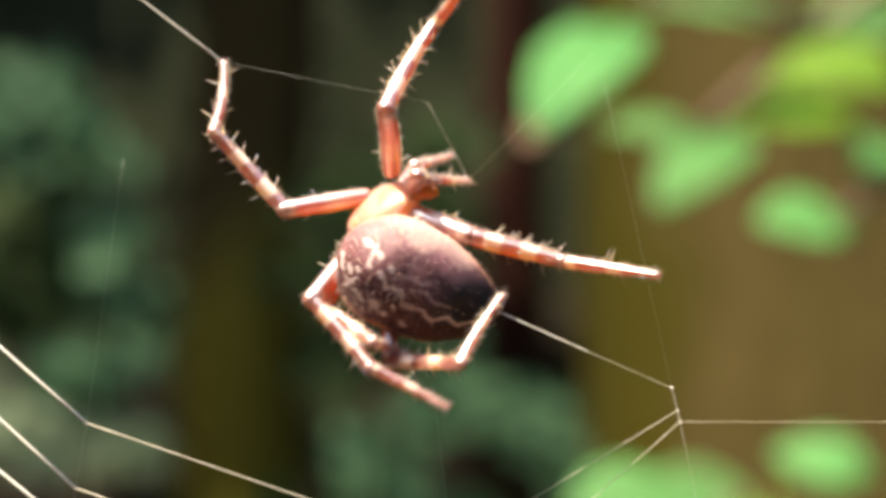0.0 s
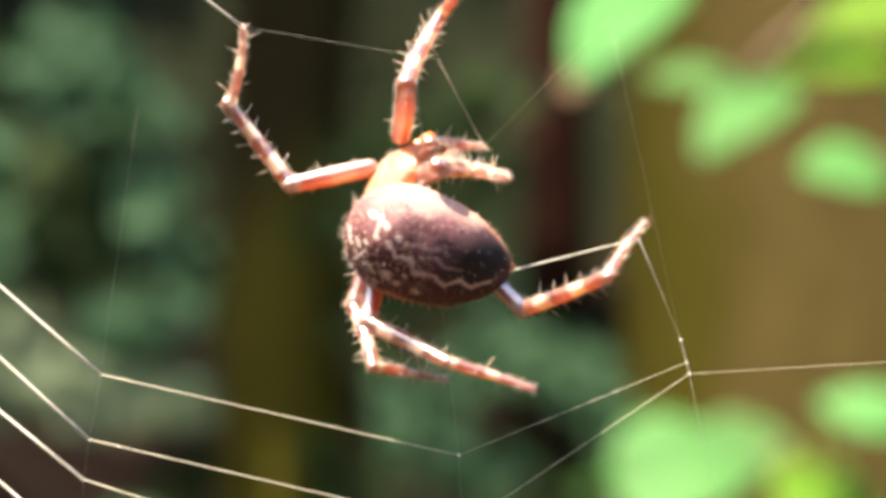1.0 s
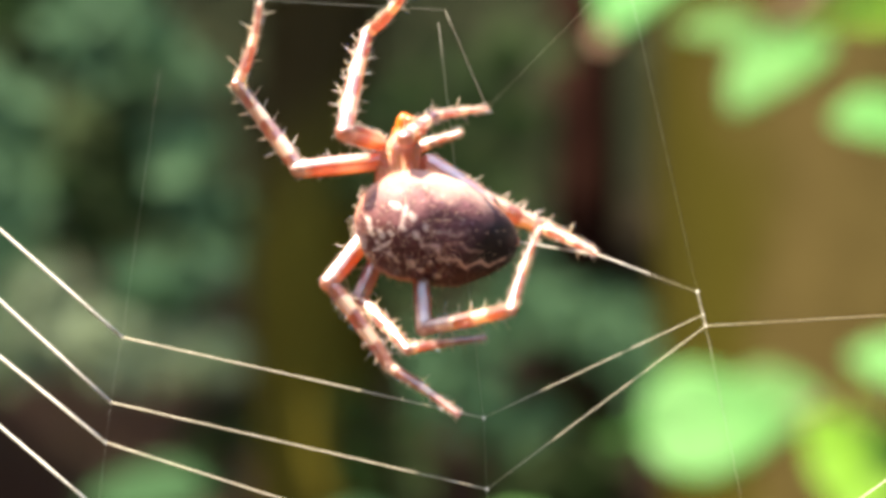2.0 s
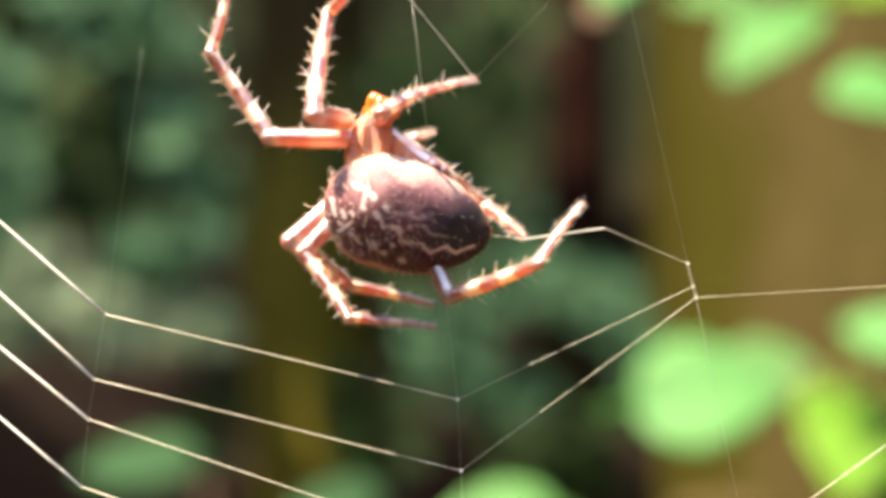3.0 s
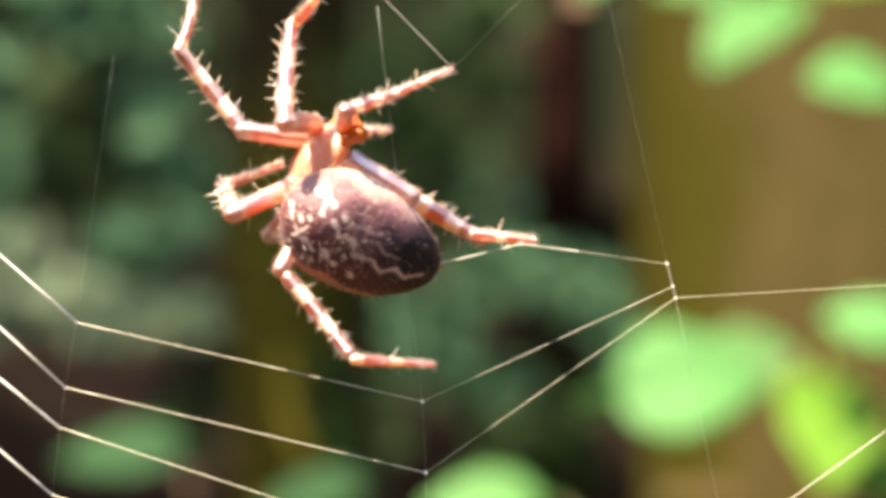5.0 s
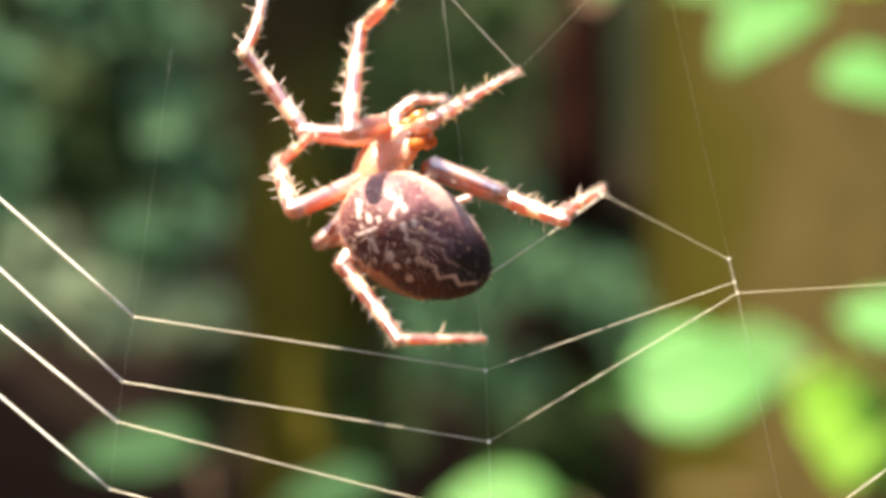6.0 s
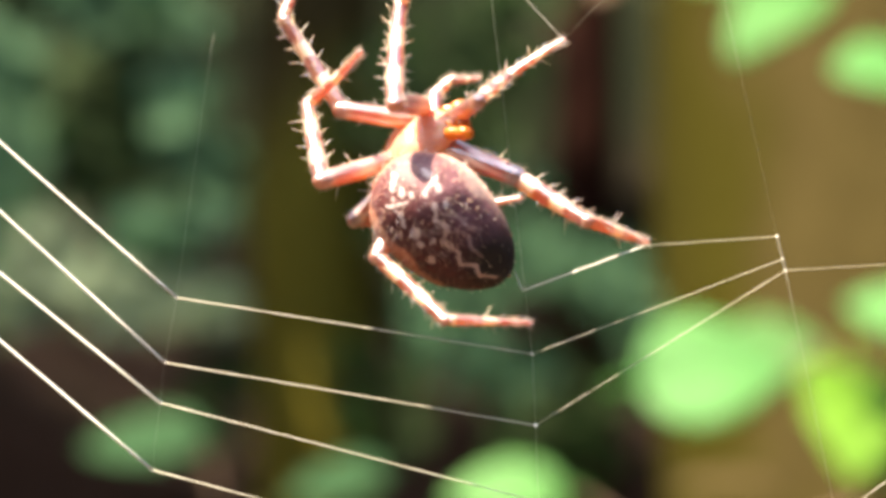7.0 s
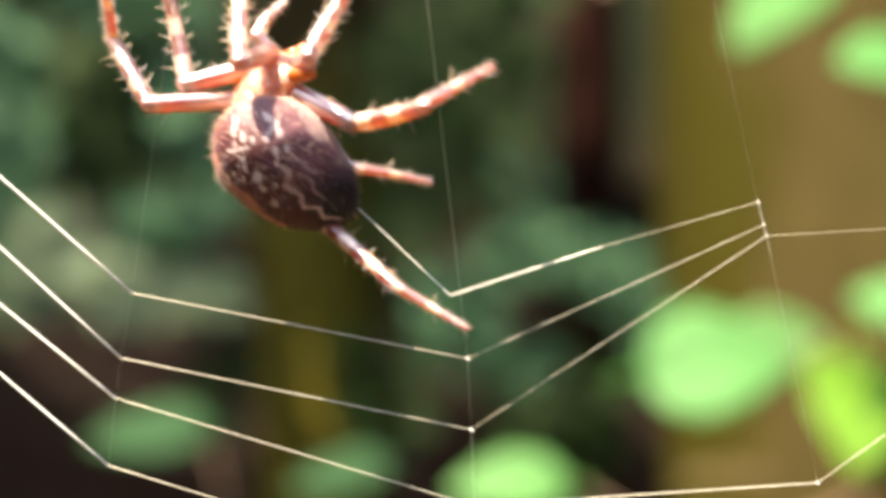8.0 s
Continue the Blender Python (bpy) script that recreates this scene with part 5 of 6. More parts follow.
stance(3.8, (-4.98, -0.6, 6.35), (-6.85, 3.36, 8.82), (1.41, -0.22, 1.39), (-7.97, -1, 4.73), (1.58, -0.42, 1.21), 24,
       a=(-12.06, 2.2, 8.71, -16.21, 3.1, 13.94, -15.75, 4.9, 19.06),
       b=(-8.59, -3.03, 9.13, -8.29, 0.75, 15.6, -6.55, -3.56, 18.36),
       c=(-5.43, -2.05, 9.22, -2.51, -0.28, 10.64, 1.28, 1.26, 12.26),
       d=(-3.97, 5.38, 8.06, -3.07, 6.76, 8.47, -1.95, 8.27, 8.75),
       e=(-0.02, 2.31, 4.54, 2.39, 5.04, 2.56, 4.61, -1.79, 1.19),
       f=(-12.04, 1.39, 2.49, -10.77, 7.43, 1.88, -7.74, 2.93, 0.51),
       g=(-9.54, 0.7, 0.32, -6.08, -2.87, -2.46, -0.9, -0.8, -2.98),
       h=(-5.67, -1, -2.16, 0.32, -3.2, -3.84, 4.87, -0.75, -2.34),
       i=(-0.02, 1.51, 4.67, 2.45, 6.34, 2.62, 4.41, 1.46, 1.41))
sway(3.8, A_up=(-20.24, 0, 13.41), A_one=(-22.6, 0, -3.36), A_two=(-23.32, 0, -7.46), A_three=(-23.64, 0, -9.99), A_four=(-24.14, 0, -14.24), E_one=(-40.38, 0, 12.32), E_two=(-41.1, 0, 8.87), E_three=(-41.42, 0, 4.45), E_four=(-41.93, 0, 0.92), B_up=(-3.41, 0, 16.56), B_one=(-0.55, 0, -8.43), B_two=(-0.34, 0, -12.94), B_three=(-0.16, 0, -17.76), B_four=(0.05, 0, -22.41), C_up=(10.09, 0, 19.35), C_top=(14.39, 0, 0.07), C_mid=(14.74, 0, -1.36), C_low=(14.92, 0, -2.08), R_far=(31.03, 0, -1.11), D_low=(18.15, 0, -17.71), D_far=(32.47, 0, -7.52), J=(-5.87, 0, 19.77), Q=(9.12, 0, 20.14), F_far=(-25.32, 0, 26.05), S_one=(4.69, -0.11, 1.14), S_two=(9.5, 0.5, 0.68))
stance(4.0, (-4.75, -0.6, 6.28), (-6.43, 3.43, 8.75), (1.31, 1.85, 1.16), (-7.74, -1, 4.49), (1.49, 1.65, 0.98), 24,
       a=(-11.82, 2.2, 8.64, -15.89, 3.1, 14.06, -15.42, 4.9, 18.98),
       b=(-8.39, -2.8, 8.56, -8.27, 1.23, 14.88, -6.54, -2.9, 17.89),
       c=(-5.32, -1.95, 9.23, -2.08, -0.96, 10.74, 1.52, 1, 12.34),
       d=(-3.93, 5.74, 8.58, -3.03, 7.13, 8.96, -2.13, 8.5, 9.27),
       e=(-0.31, 1.55, 4.26, 2.25, 4.27, 2.47, 4.91, -2.39, 1.25),
       f=(-12.16, 1.41, 2.9, -11.3, 7.53, 3.34, -8.93, 2.47, 3.73),
       g=(-9.78, 0.7, 0.97, -6.01, -3.2, -0.79, -0.85, -1.02, -0.81),
       h=(-6.68, -1, -1.35, -2, -4.55, -4.36, 2.22, -1.59, -3.79),
       i=(-0.33, 3.51, 4.51, 2.36, 8.27, 2.6, 4.78, 3.56, 1.52))
sway(4.0, A_up=(-19.82, 0, 13.33), A_one=(-22.18, 0, -3.42), A_two=(-22.89, 0, -7.52), A_three=(-23.22, 0, -10.06), A_four=(-23.72, 0, -14.3), E_one=(-39.93, 0, 12.24), E_two=(-40.65, 0, 8.79), E_three=(-40.97, 0, 4.38), E_four=(-41.47, 0, 0.85), B_up=(-3.25, 0, 16.63), B_one=(-0.39, 0, -8.36), B_two=(-0.18, 0, -12.86), B_three=(0, 0, -17.69), B_four=(0.21, 0, -22.34), C_up=(10.39, 0, 19.39), C_top=(14.69, 0, 0.11), C_mid=(15.05, 0, -1.32), C_low=(15.23, 0, -2.04), R_far=(31.36, 0, -1.07), D_low=(18.46, 0, -17.68), D_far=(32.8, 0, -7.48), J=(-5.64, 0, 19.87), Q=(9.36, 0, 20.25), F_far=(-25, 0, 25.96), S_one=(5.08, 0.92, 1.23), S_two=(9.73, 0.5, 0.79))
stance(4.2, (-6.38, -0.6, 6.11), (-7.39, 3.41, 8.94), (-0.11, 0.39, 0.79), (-9.18, -1, 4.49), (0.18, 0.19, 0.61), 22,
       a=(-13.13, 2.2, 8.65, -17.21, 3.1, 14.23, -16.77, 4.9, 19.17),
       b=(-9.65, -2.61, 8.75, -9.38, 1.15, 15.23, -7.61, -2.98, 18.23),
       c=(-6.3, -1.83, 9.53, -3.39, -0.06, 10.96, 0.43, 1.5, 12.48),
       d=(-5.3, 5.91, 8.6, -4.41, 7.31, 8.98, -3.49, 8.5, 9.28),
       e=(-1.4, 1.59, 4.27, 1.1, 4.27, 2.29, 4.12, -2.26, 1.3),
       f=(-13.39, 1.4, 3.33, -13.26, 7.53, 4.31, -10.97, 2.44, 4.83),
       g=(-11.14, 0.7, 0.98, -7.89, -3.81, -0.27, -4.31, 0.46, -0.82),
       h=(-10.24, -1, 0.08, -5.27, -1.55, -5.13, -0.3, 0.49, -5.41),
       i=(-1.48, 3.66, 4.52, 1.16, 8.37, 2.41, 3.9, 3.8, 1.53))
sway(4.2, A_up=(-20.81, 0, 13.22), A_one=(-23.17, 0, -3.52), A_two=(-23.88, 0, -7.62), A_three=(-24.21, 0, -10.15), A_four=(-24.71, 0, -14.4), E_one=(-40.9, 0, 12.13), E_two=(-41.62, 0, 8.68), E_three=(-41.94, 0, 4.27), E_four=(-42.44, 0, 0.75), B_up=(-4.07, 0, 16.6), B_one=(-1.22, 0, -8.39), B_two=(-1, 0, -12.89), B_three=(-0.82, 0, -17.72), B_four=(-0.61, 0, -22.37), C_up=(9.54, 0, 19.37), C_top=(13.84, 0, 0.08), C_mid=(14.19, 0, -1.35), C_low=(14.37, 0, -2.07), R_far=(30.51, 0, -1.1), D_low=(17.61, 0, -17.71), D_far=(31.95, 0, -7.52), J=(-6.71, 0, 19.94), Q=(8.28, 0, 20.33), F_far=(-26.27, 0, 26.13), S_one=(4.22, 0.19, 1.08), S_two=(8.98, 0.5, 0.62))
stance(4.5, (-7.69, -0.6, 5.07), (-8.56, 3.34, 8.04), (-1.92, 1.13, -0.99), (-10.88, -1, 3.26), (-1.91, 0.93, -1.17), 20,
       a=(-14.11, 2.2, 7.47, -18.34, 3.1, 12.98, -17.67, 4.9, 17.7),
       b=(-11.01, -2.56, 7.74, -10.06, 0, 14.73, -8.08, -4.31, 17.32),
       c=(-7.42, -1.89, 8.5, -4.15, -0.69, 9.74, -0.69, 1.38, 11.51),
       d=(-6.31, 5.74, 7.29, -5.64, 7.27, 7.59, -4.85, 8.5, 7.88),
       e=(-2.69, 1.68, 3.08, 0.11, 4.09, 0.85, 3.42, -2.3, 0.1),
       f=(-14.9, 1.39, 2.82, -14.07, 7.34, 4.33, -11.23, 2.52, 4.5),
       g=(-12.07, 3.41, 0.85, -8.06, -0.48, -0.25, -5.1, 4.26, 0.11),
       h=(-11.97, -1.5, -0.66, -6.78, -4.5, -5.42, -1.65, -2, -3.92),
       i=(-2.85, 3.55, 3.26, 0.12, 7.93, 0.89, 3.11, 3.49, 0.22))
sway(4.5, A_up=(-21.66, 0, 12.18), A_one=(-24.01, 0, -4.56), A_two=(-24.73, 0, -8.66), A_three=(-25.05, 0, -11.19), A_four=(-25.55, 0, -15.43), E_one=(-41.73, 0, 11.09), E_two=(-42.45, 0, 7.64), E_three=(-42.77, 0, 3.24), E_four=(-43.27, 0, -0.28), B_up=(-4.99, 0, 15.34), B_one=(-2.14, 0, -9.64), B_two=(-1.93, 0, -14.15), B_three=(-1.75, 0, -18.97), B_four=(-1.54, 0, -23.62), C_up=(8.68, 0, 18.4), C_top=(12.98, 0, -0.89), C_mid=(13.34, 0, -2.32), C_low=(13.52, 0, -3.04), R_far=(29.66, 0, -2.08), D_low=(16.75, 0, -18.68), D_far=(31.1, 0, -8.49), J=(-8.17, 0, 18.76), Q=(7.18, 0, 19.39), F_far=(-27.12, 0, 24.73), S_one=(3.52, 0.57, -0.11), S_two=(8.37, 0.5, -0.43))
stance(4.7, (-7.52, -0.6, 4.86), (-8.19, 3.36, 7.83), (-1.05, 0.99, -1.01), (-9.96, -1, 3.25), (-1.04, 0.79, -1.37), 18,
       a=(-13.38, 2.2, 7.55, -17.65, 3.1, 12.95, -17, 4.9, 17.86),
       b=(-10.19, -2.79, 7.69, -9.75, 0.5, 14.42, -7.46, -3.6, 17.08),
       c=(-6.72, -1.81, 8.48, -3.63, -0.18, 9.69, 0.11, 1.3, 11.47),
       d=(-5.73, 5.56, 7.24, -5.05, 7.09, 7.54, -4.15, 8.5, 7.84),
       e=(-2.51, 1.31, 3.21, 1.02, 3.12, 0.8, 4.35, -3.28, 0.24),
       f=(-13.8, -1.28, 2.36, -14.28, 4.68, 4, -10.49, 0.66, 4.92),
       g=(-11.6, 4.11, 1, -7.25, 0.59, -0.11, -4.6, 5.46, 0.64),
       h=(-10.81, -1.5, -1.16, -5.61, -4.5, -6.91, -0.83, -2, -7.38),
       i=(-2.68, 4.14, 3.42, 1.08, 7.73, 0.85, 4.1, 3.29, 0.33))
sway(4.7, A_up=(-21.14, 0, 11.98), A_one=(-23.49, 0, -4.78), A_two=(-24.2, 0, -8.88), A_three=(-24.52, 0, -11.41), A_four=(-25.02, 0, -15.65), E_one=(-41.24, 0, 10.89), E_two=(-41.95, 0, 7.44), E_three=(-42.28, 0, 3.02), E_four=(-42.77, 0, -0.5), B_up=(-4.46, 0, 15.13), B_one=(-1.61, 0, -9.86), B_two=(-1.39, 0, -14.36), B_three=(-1.21, 0, -19.18), B_four=(-1, 0, -23.83), C_up=(9.4, 0, 18.22), C_top=(13.69, 0, -1.07), C_mid=(14.05, 0, -2.5), C_low=(14.23, 0, -3.22), R_far=(30.36, 0, -2.26), D_low=(17.46, 0, -18.85), D_far=(31.8, 0, -8.67), J=(-7.21, 0, 18.8), Q=(7.97, 0, 19.36), F_far=(-26.5, 0, 24.9), S_one=(4.24, 0.49, 0.04), S_two=(8.91, 0.5, -0.4))
stance(5.8, (-4.19, -0.6, 4.3), (-4.91, 3.22, 7.42), (2.1, 3.07, -1.8), (-6.29, -1, 3.04), (1.54, 2.87, -2.35), 14,
       a=(-10.15, 2.2, 7.16, -14.37, 3.1, 12.57, -13.24, 4.9, 16.91),
       b=(-7.04, -2.82, 6.97, -6.77, 0.79, 13.54, -3.91, -3.11, 15.94),
       c=(-2.38, -1.88, 7.74, -0.11, 0.65, 9.2, 3.47, 2.16, 11.28),
       d=(-4.07, 5.44, 8.71, -2.77, 6.28, 9.43, -0.96, 6.82, 9.4),
       e=(2.41, 2.59, 2.91, 5.54, -0.66, 1.1, 9.52, 3.74, 1.26),
       f=(-10.33, -1.32, 1.62, -12, 3.91, 4.5, -8.33, 0.12, 6.37),
       g=(-9.1, 2.6, -0.44, -4, 6, 0.4, 1.4, 5.6, 2.3),
       h=(-7.4, -1, -1.69, -3.79, -4.46, -6, 1.12, -2.32, -6.66),
       i=(2.43, 1.5, 2.94, 5.94, 5.76, 1.17, 8.74, 1.15, 1.23))
sway(5.8, A_up=(-18.29, 0, 12), A_one=(-20.66, 0, -4.79), A_two=(-21.38, 0, -8.9), A_three=(-21.7, 0, -11.44), A_four=(-22.2, 0, -15.69), E_one=(-38.54, 0, 10.94), E_two=(-39.26, 0, 7.47), E_three=(-39.59, 0, 3.04), E_four=(-40.09, 0, -0.5), B_up=(-1.61, 0, 16.14), B_one=(1.25, 0, -8.86), B_two=(1.46, 0, -13.36), B_three=(1.64, 0, -18.18), B_four=(1.86, 0, -22.83), C_up=(12.6, 0, 18.16), C_top=(16.88, 0, -1.11), C_mid=(17.24, 0, -2.53), C_low=(17.42, 0, -3.25), R_far=(33.46, 0, -2.28), D_low=(20.64, 0, -18.85), D_far=(34.89, 0, -8.67), J=(-4.03, 0, 18.6), Q=(11.24, 0, 19.06), F_far=(-22.97, 0, 24.04), S_one=(7.51, 1.53, 0.58), S_two=(9.22, 0.5, 0.93))
stance(6.0, (-3.66, -0.6, 4.37), (-3.98, 3.12, 7.67), (2.57, 2.8, -1.91), (-5.76, -1, 3.11), (2.09, 2.6, -2.46), 12,
       a=(-9.43, 2.2, 7.23, -13.49, 3.1, 12.64, -12.61, 4.9, 16.62),
       b=(-6.17, -2.83, 6.87, -5.65, 0.2, 13.7, -3.02, -3.89, 16.04),
       c=(-1.16, -1.86, 7.64, 0.97, 0.79, 9.11, 4.39, 2.5, 11.28),
       d=(-3.7, 5.63, 8.61, -2.39, 5.89, 9.65, -0.42, 5.89, 9.77),
       e=(2.95, 2.59, 3.34, 6.62, -0.25, 1.7, 10.05, 4.24, 3.65),
       f=(-9.78, -1.49, 2.15, -11.34, 3.62, 5.3, -8.6, -0.96, 7),
       g=(-8.44, 2.6, 0.11, -3.75, 6, 1.1, 1.2, 5.6, 3.13),
       h=(-6.79, -1, -1.31, -3.15, -4.21, -5.78, 2.02, -2.41, -5.82),
       i=(2.97, 1.48, 3.37, 7.04, 5.31, 1.81, 9.27, 0.61, 3.27))
sway(6.0, A_up=(-17.69, 0, 12.22), A_one=(-20.06, 0, -4.58), A_two=(-20.78, 0, -8.69), A_three=(-21.1, 0, -11.23), A_four=(-21.6, 0, -15.49), E_one=(-37.95, 0, 11.16), E_two=(-38.68, 0, 7.69), E_three=(-39, 0, 3.26), E_four=(-39.51, 0, -0.29), B_up=(-0.68, 0, 17.03), B_one=(2.18, 0, -7.97), B_two=(2.39, 0, -12.47), B_three=(2.57, 0, -17.29), B_four=(2.79, 0, -21.94), C_up=(13.27, 0, 18.33), C_top=(17.56, 0, -0.93), C_mid=(17.91, 0, -2.36), C_low=(18.09, 0, -3.07), R_far=(34.12, 0, -2.1), D_low=(21.31, 0, -18.67), D_far=(35.55, 0, -8.49), J=(-2.86, 0, 18.67), Q=(12.13, 0, 19.01), F_far=(-22.37, 0, 23.76), S_one=(6.95, 1.4, 1.12), S_two=(9.69, 0.5, 3.16))
stance(6.3, (-3.63, -0.6, 4.2), (-3.59, 3.26, 7.32), (2.38, 3.26, -2.28), (-5.39, -1, 3.12), (1.75, 3.06, -3.09), 10,
       a=(-9.03, 2.2, 7.06, -12.99, 3.1, 12.65, -12.09, 4.9, 17),
       b=(-5.45, -2.93, 7.21, -5.13, 0.93, 13.63, -2.84, -3.26, 16.16),
       c=(-0.26, -1.38, 7.5, 1.9, 1.02, 9.31, 4.96, 3.15, 11.65),
       d=(-3.11, 5.44, 8.6, -1.98, 5.76, 9.84, -0.17, 5.99, 10.35),
       e=(2.56, 0.71, 4.17, 7.07, -1.51, 3.6, 8.97, 2.76, 7.57),
       f=(-9.51, -2.24, 2.73, -10.34, 2.44, 6.71, -6.26, -0.02, 9.65),
       g=(-7.84, 2.6, 0.67, -2.77, 6, 0.92, 2.56, 5.6, 2.2),
       h=(-6.78, -1, -0.84, -3.13, -4.36, -5.19, 1.76, -2.28, -4.25),
       i=(2.65, 2.24, 4.32, 7.62, 5.21, 3.88, 8.58, 0.82, 6.88))
sway(6.3, A_up=(-17.03, 0, 12.63), A_one=(-19.41, 0, -4.18), A_two=(-20.13, 0, -8.29), A_three=(-20.45, 0, -10.84), A_four=(-20.96, 0, -15.1), E_one=(-37.33, 0, 11.57), E_two=(-38.05, 0, 8.1), E_three=(-38.38, 0, 3.66), E_four=(-38.89, 0, 0.12), B_up=(-0.83, 0, 18.56), B_one=(2.02, 0, -6.42), B_two=(2.24, 0, -10.92), B_three=(2.42, 0, -15.75), B_four=(2.63, 0, -20.4), C_up=(13.95, 0, 18.93), C_top=(18.24, 0, -0.31), C_mid=(18.6, 0, -1.74), C_low=(18.78, 0, -2.45), R_far=(34.77, 0, -1.49), D_low=(22, 0, -18.04), D_far=(36.2, 0, -7.86), J=(-2.33, 0, 18.96), Q=(12.64, 0, 19.29), F_far=(-21.89, 0, 24.13), S_one=(6.44, 1.63, 2.84), S_two=(9.34, 0.5, 6.32))
stance(6.5, (-2.88, -0.6, 4.44), (-2.8, 3.12, 7.74), (2.61, 2.82, -2.39), (-4.81, -1, 3.54), (2.09, 2.62, -3.19), 10,
       a=(-8.44, 2.2, 8.04, -12.39, 3.1, 13.46, -11.48, 4.9, 17.81),
       b=(-4.71, -3.06, 7.61, -3.96, -0.07, 14.45, -2.08, -4.3, 17.23),
       c=(0.32, -1.62, 7.72, 2.13, 1.03, 9.56, 5.62, 2.26, 11.93),
       d=(-2.67, 5.32, 9.03, -1.74, 5.89, 10.33, -0.19, 6.9, 10.78),
       e=(3.14, 0.78, 3.18, 6.74, -2.06, 1.39, 9.56, 2.61, 3.41),
       f=(-9.59, -0.92, 3.19, -10.77, 3.47, 7.4, -6.69, 0.62, 9.96),
       g=(-7.82, 2.6, 0.92, -3.01, 6, 1.46, 2.04, 5.6, 3.02),
       h=(-6.62, -1, -1.06, -2.53, -4.25, -5.09, 2.57, -2.58, -3.92),
       i=(3.22, 1.48, 3.26, 7.29, 5.22, 1.5, 8.98, 0.33, 3.04))
sway(6.5, A_up=(-16.59, 0, 12.97), A_one=(-18.97, 0, -3.83), A_two=(-19.69, 0, -7.95), A_three=(-20.01, 0, -10.49), A_four=(-20.52, 0, -14.76), E_one=(-36.89, 0, 11.93), E_two=(-37.62, 0, 8.46), E_three=(-37.95, 0, 4.01), E_four=(-38.47, 0, 0.47), B_up=(-0.07, 0, 19.01), B_one=(2.79, 0, -5.96), B_two=(3, 0, -10.47), B_three=(3.18, 0, -15.29), B_four=(3.4, 0, -19.94), C_up=(14.28, 0, 19.23), C_top=(18.57, 0, 0), C_mid=(18.93, 0, -1.43), C_low=(19.11, 0, -2.14), R_far=(35.09, 0, -1.17), D_low=(22.33, 0, -17.73), D_far=(36.52, 0, -7.55), J=(-1.64, 0, 19.34), Q=(13.32, 0, 19.66), F_far=(-21.3, 0, 24.91), S_one=(6.48, 1.41, 0.83), S_two=(9.47, 0.5, 2.69))
stance(7.0, (-2.2, -0.6, 4.86), (-1.92, 3.11, 8.18), (3.59, 2.46, -2.31), (-3.96, -1, 4.14), (2.85, 2.26, -2.85), 10,
       a=(-7.56, 2.2, 8.11, -11.49, 3.1, 14.25, -10.76, 4.9, 19),
       b=(-3.87, -3.05, 8.02, -3.65, 0.28, 14.74, -2.12, -3.98, 17.68),
       c=(1.16, -1.52, 8.32, 3.17, 0.99, 10.16, 6.74, 1.68, 12.58),
       d=(-1.58, 5.44, 9.31, -0.46, 6.05, 10.42, 1.37, 6.54, 10.62),
       e=(3.61, 0.18, 3.75, 7.59, -1.81, 1.11, 12.25, 2.17, -0.48),
       f=(-8.52, -1.38, 3.42, -9.73, 2.02, 8.46, -6.15, -1.04, 11.48),
       g=(-6.75, 2.6, 0.99, -1.35, 6, 1.25, 4.26, 5.6, 2.53),
       h=(-5.1, -1, -1.31, -0.86, -4.34, -5.11, 4.38, -2.6, -5.38),
       i=(3.78, 2.84, 3.93, 8.21, 5.41, 1.2, 11.5, 1.38, -0.22))
sway(7.0, A_up=(-15.51, 0, 12.86), A_one=(-17.89, 0, -3.94), A_two=(-18.62, 0, -8.06), A_three=(-18.94, 0, -10.6), A_four=(-19.45, 0, -14.87), E_one=(-35.81, 0, 11.82), E_two=(-36.54, 0, 8.35), E_three=(-36.87, 0, 3.91), E_four=(-37.39, 0, 0.36), B_up=(1.78, 0, 17.47), B_one=(4.64, 0, -7.5), B_two=(4.86, 0, -12.01), B_three=(5.04, 0, -16.84), B_four=(5.26, 0, -21.49), C_up=(15.76, 0, 19.15), C_top=(20.06, 0, -0.07), C_mid=(20.42, 0, -1.5), C_low=(20.6, 0, -2.21), R_far=(36.57, 0, -1.25), D_low=(23.83, 0, -17.8), D_far=(38.01, 0, -7.62), J=(-0.43, 0, 19.86), Q=(14.45, 0, 20.36), F_far=(-20.6, 0, 26.03), S_one=(4.09, 1.23, -3.54), S_two=(11.76, 0.5, -0.65))
stance(7.3, (-3.84, -0.6, 5.66), (-3.99, 3.26, 8.84), (1.36, 2.87, -1.67), (-6.12, -1, 4.76), (0.62, 2.67, -2.03), 10,
       a=(-9.43, 2.2, 8.2, -13.56, 3.1, 13.8, -12.67, 4.9, 18.54),
       b=(-6.18, -2.75, 8.31, -5.81, -0.09, 15.31, -4.02, -4.39, 18.03),
       c=(-0.99, -1.58, 9.11, 2.17, -1.58, 11.21, 5.44, 0.49, 13.31),
       d=(-4.26, 5.32, 10.15, -2.94, 5.48, 11.21, -1.14, 6.06, 11.35),
       e=(0.94, -0.17, 3.13, 4.55, -2.66, 0.5, 8.32, 1.35, -2),
       f=(-10.56, -0.82, 4.06, -11.87, 1.26, 9.75, -8.35, -1.69, 12.96),
       g=(-7.79, 2.6, 1.41, -1.71, 6, 1.04, 4.6, 5.6, 1.68),
       h=(-5.6, -1, -1.68, -1.05, -3.59, -5.7, 3.86, -1.46, -6.83),
       i=(0.99, 3.45, 3.31, 5.02, 6.59, 0.56, 7.87, 2.55, -1.62))
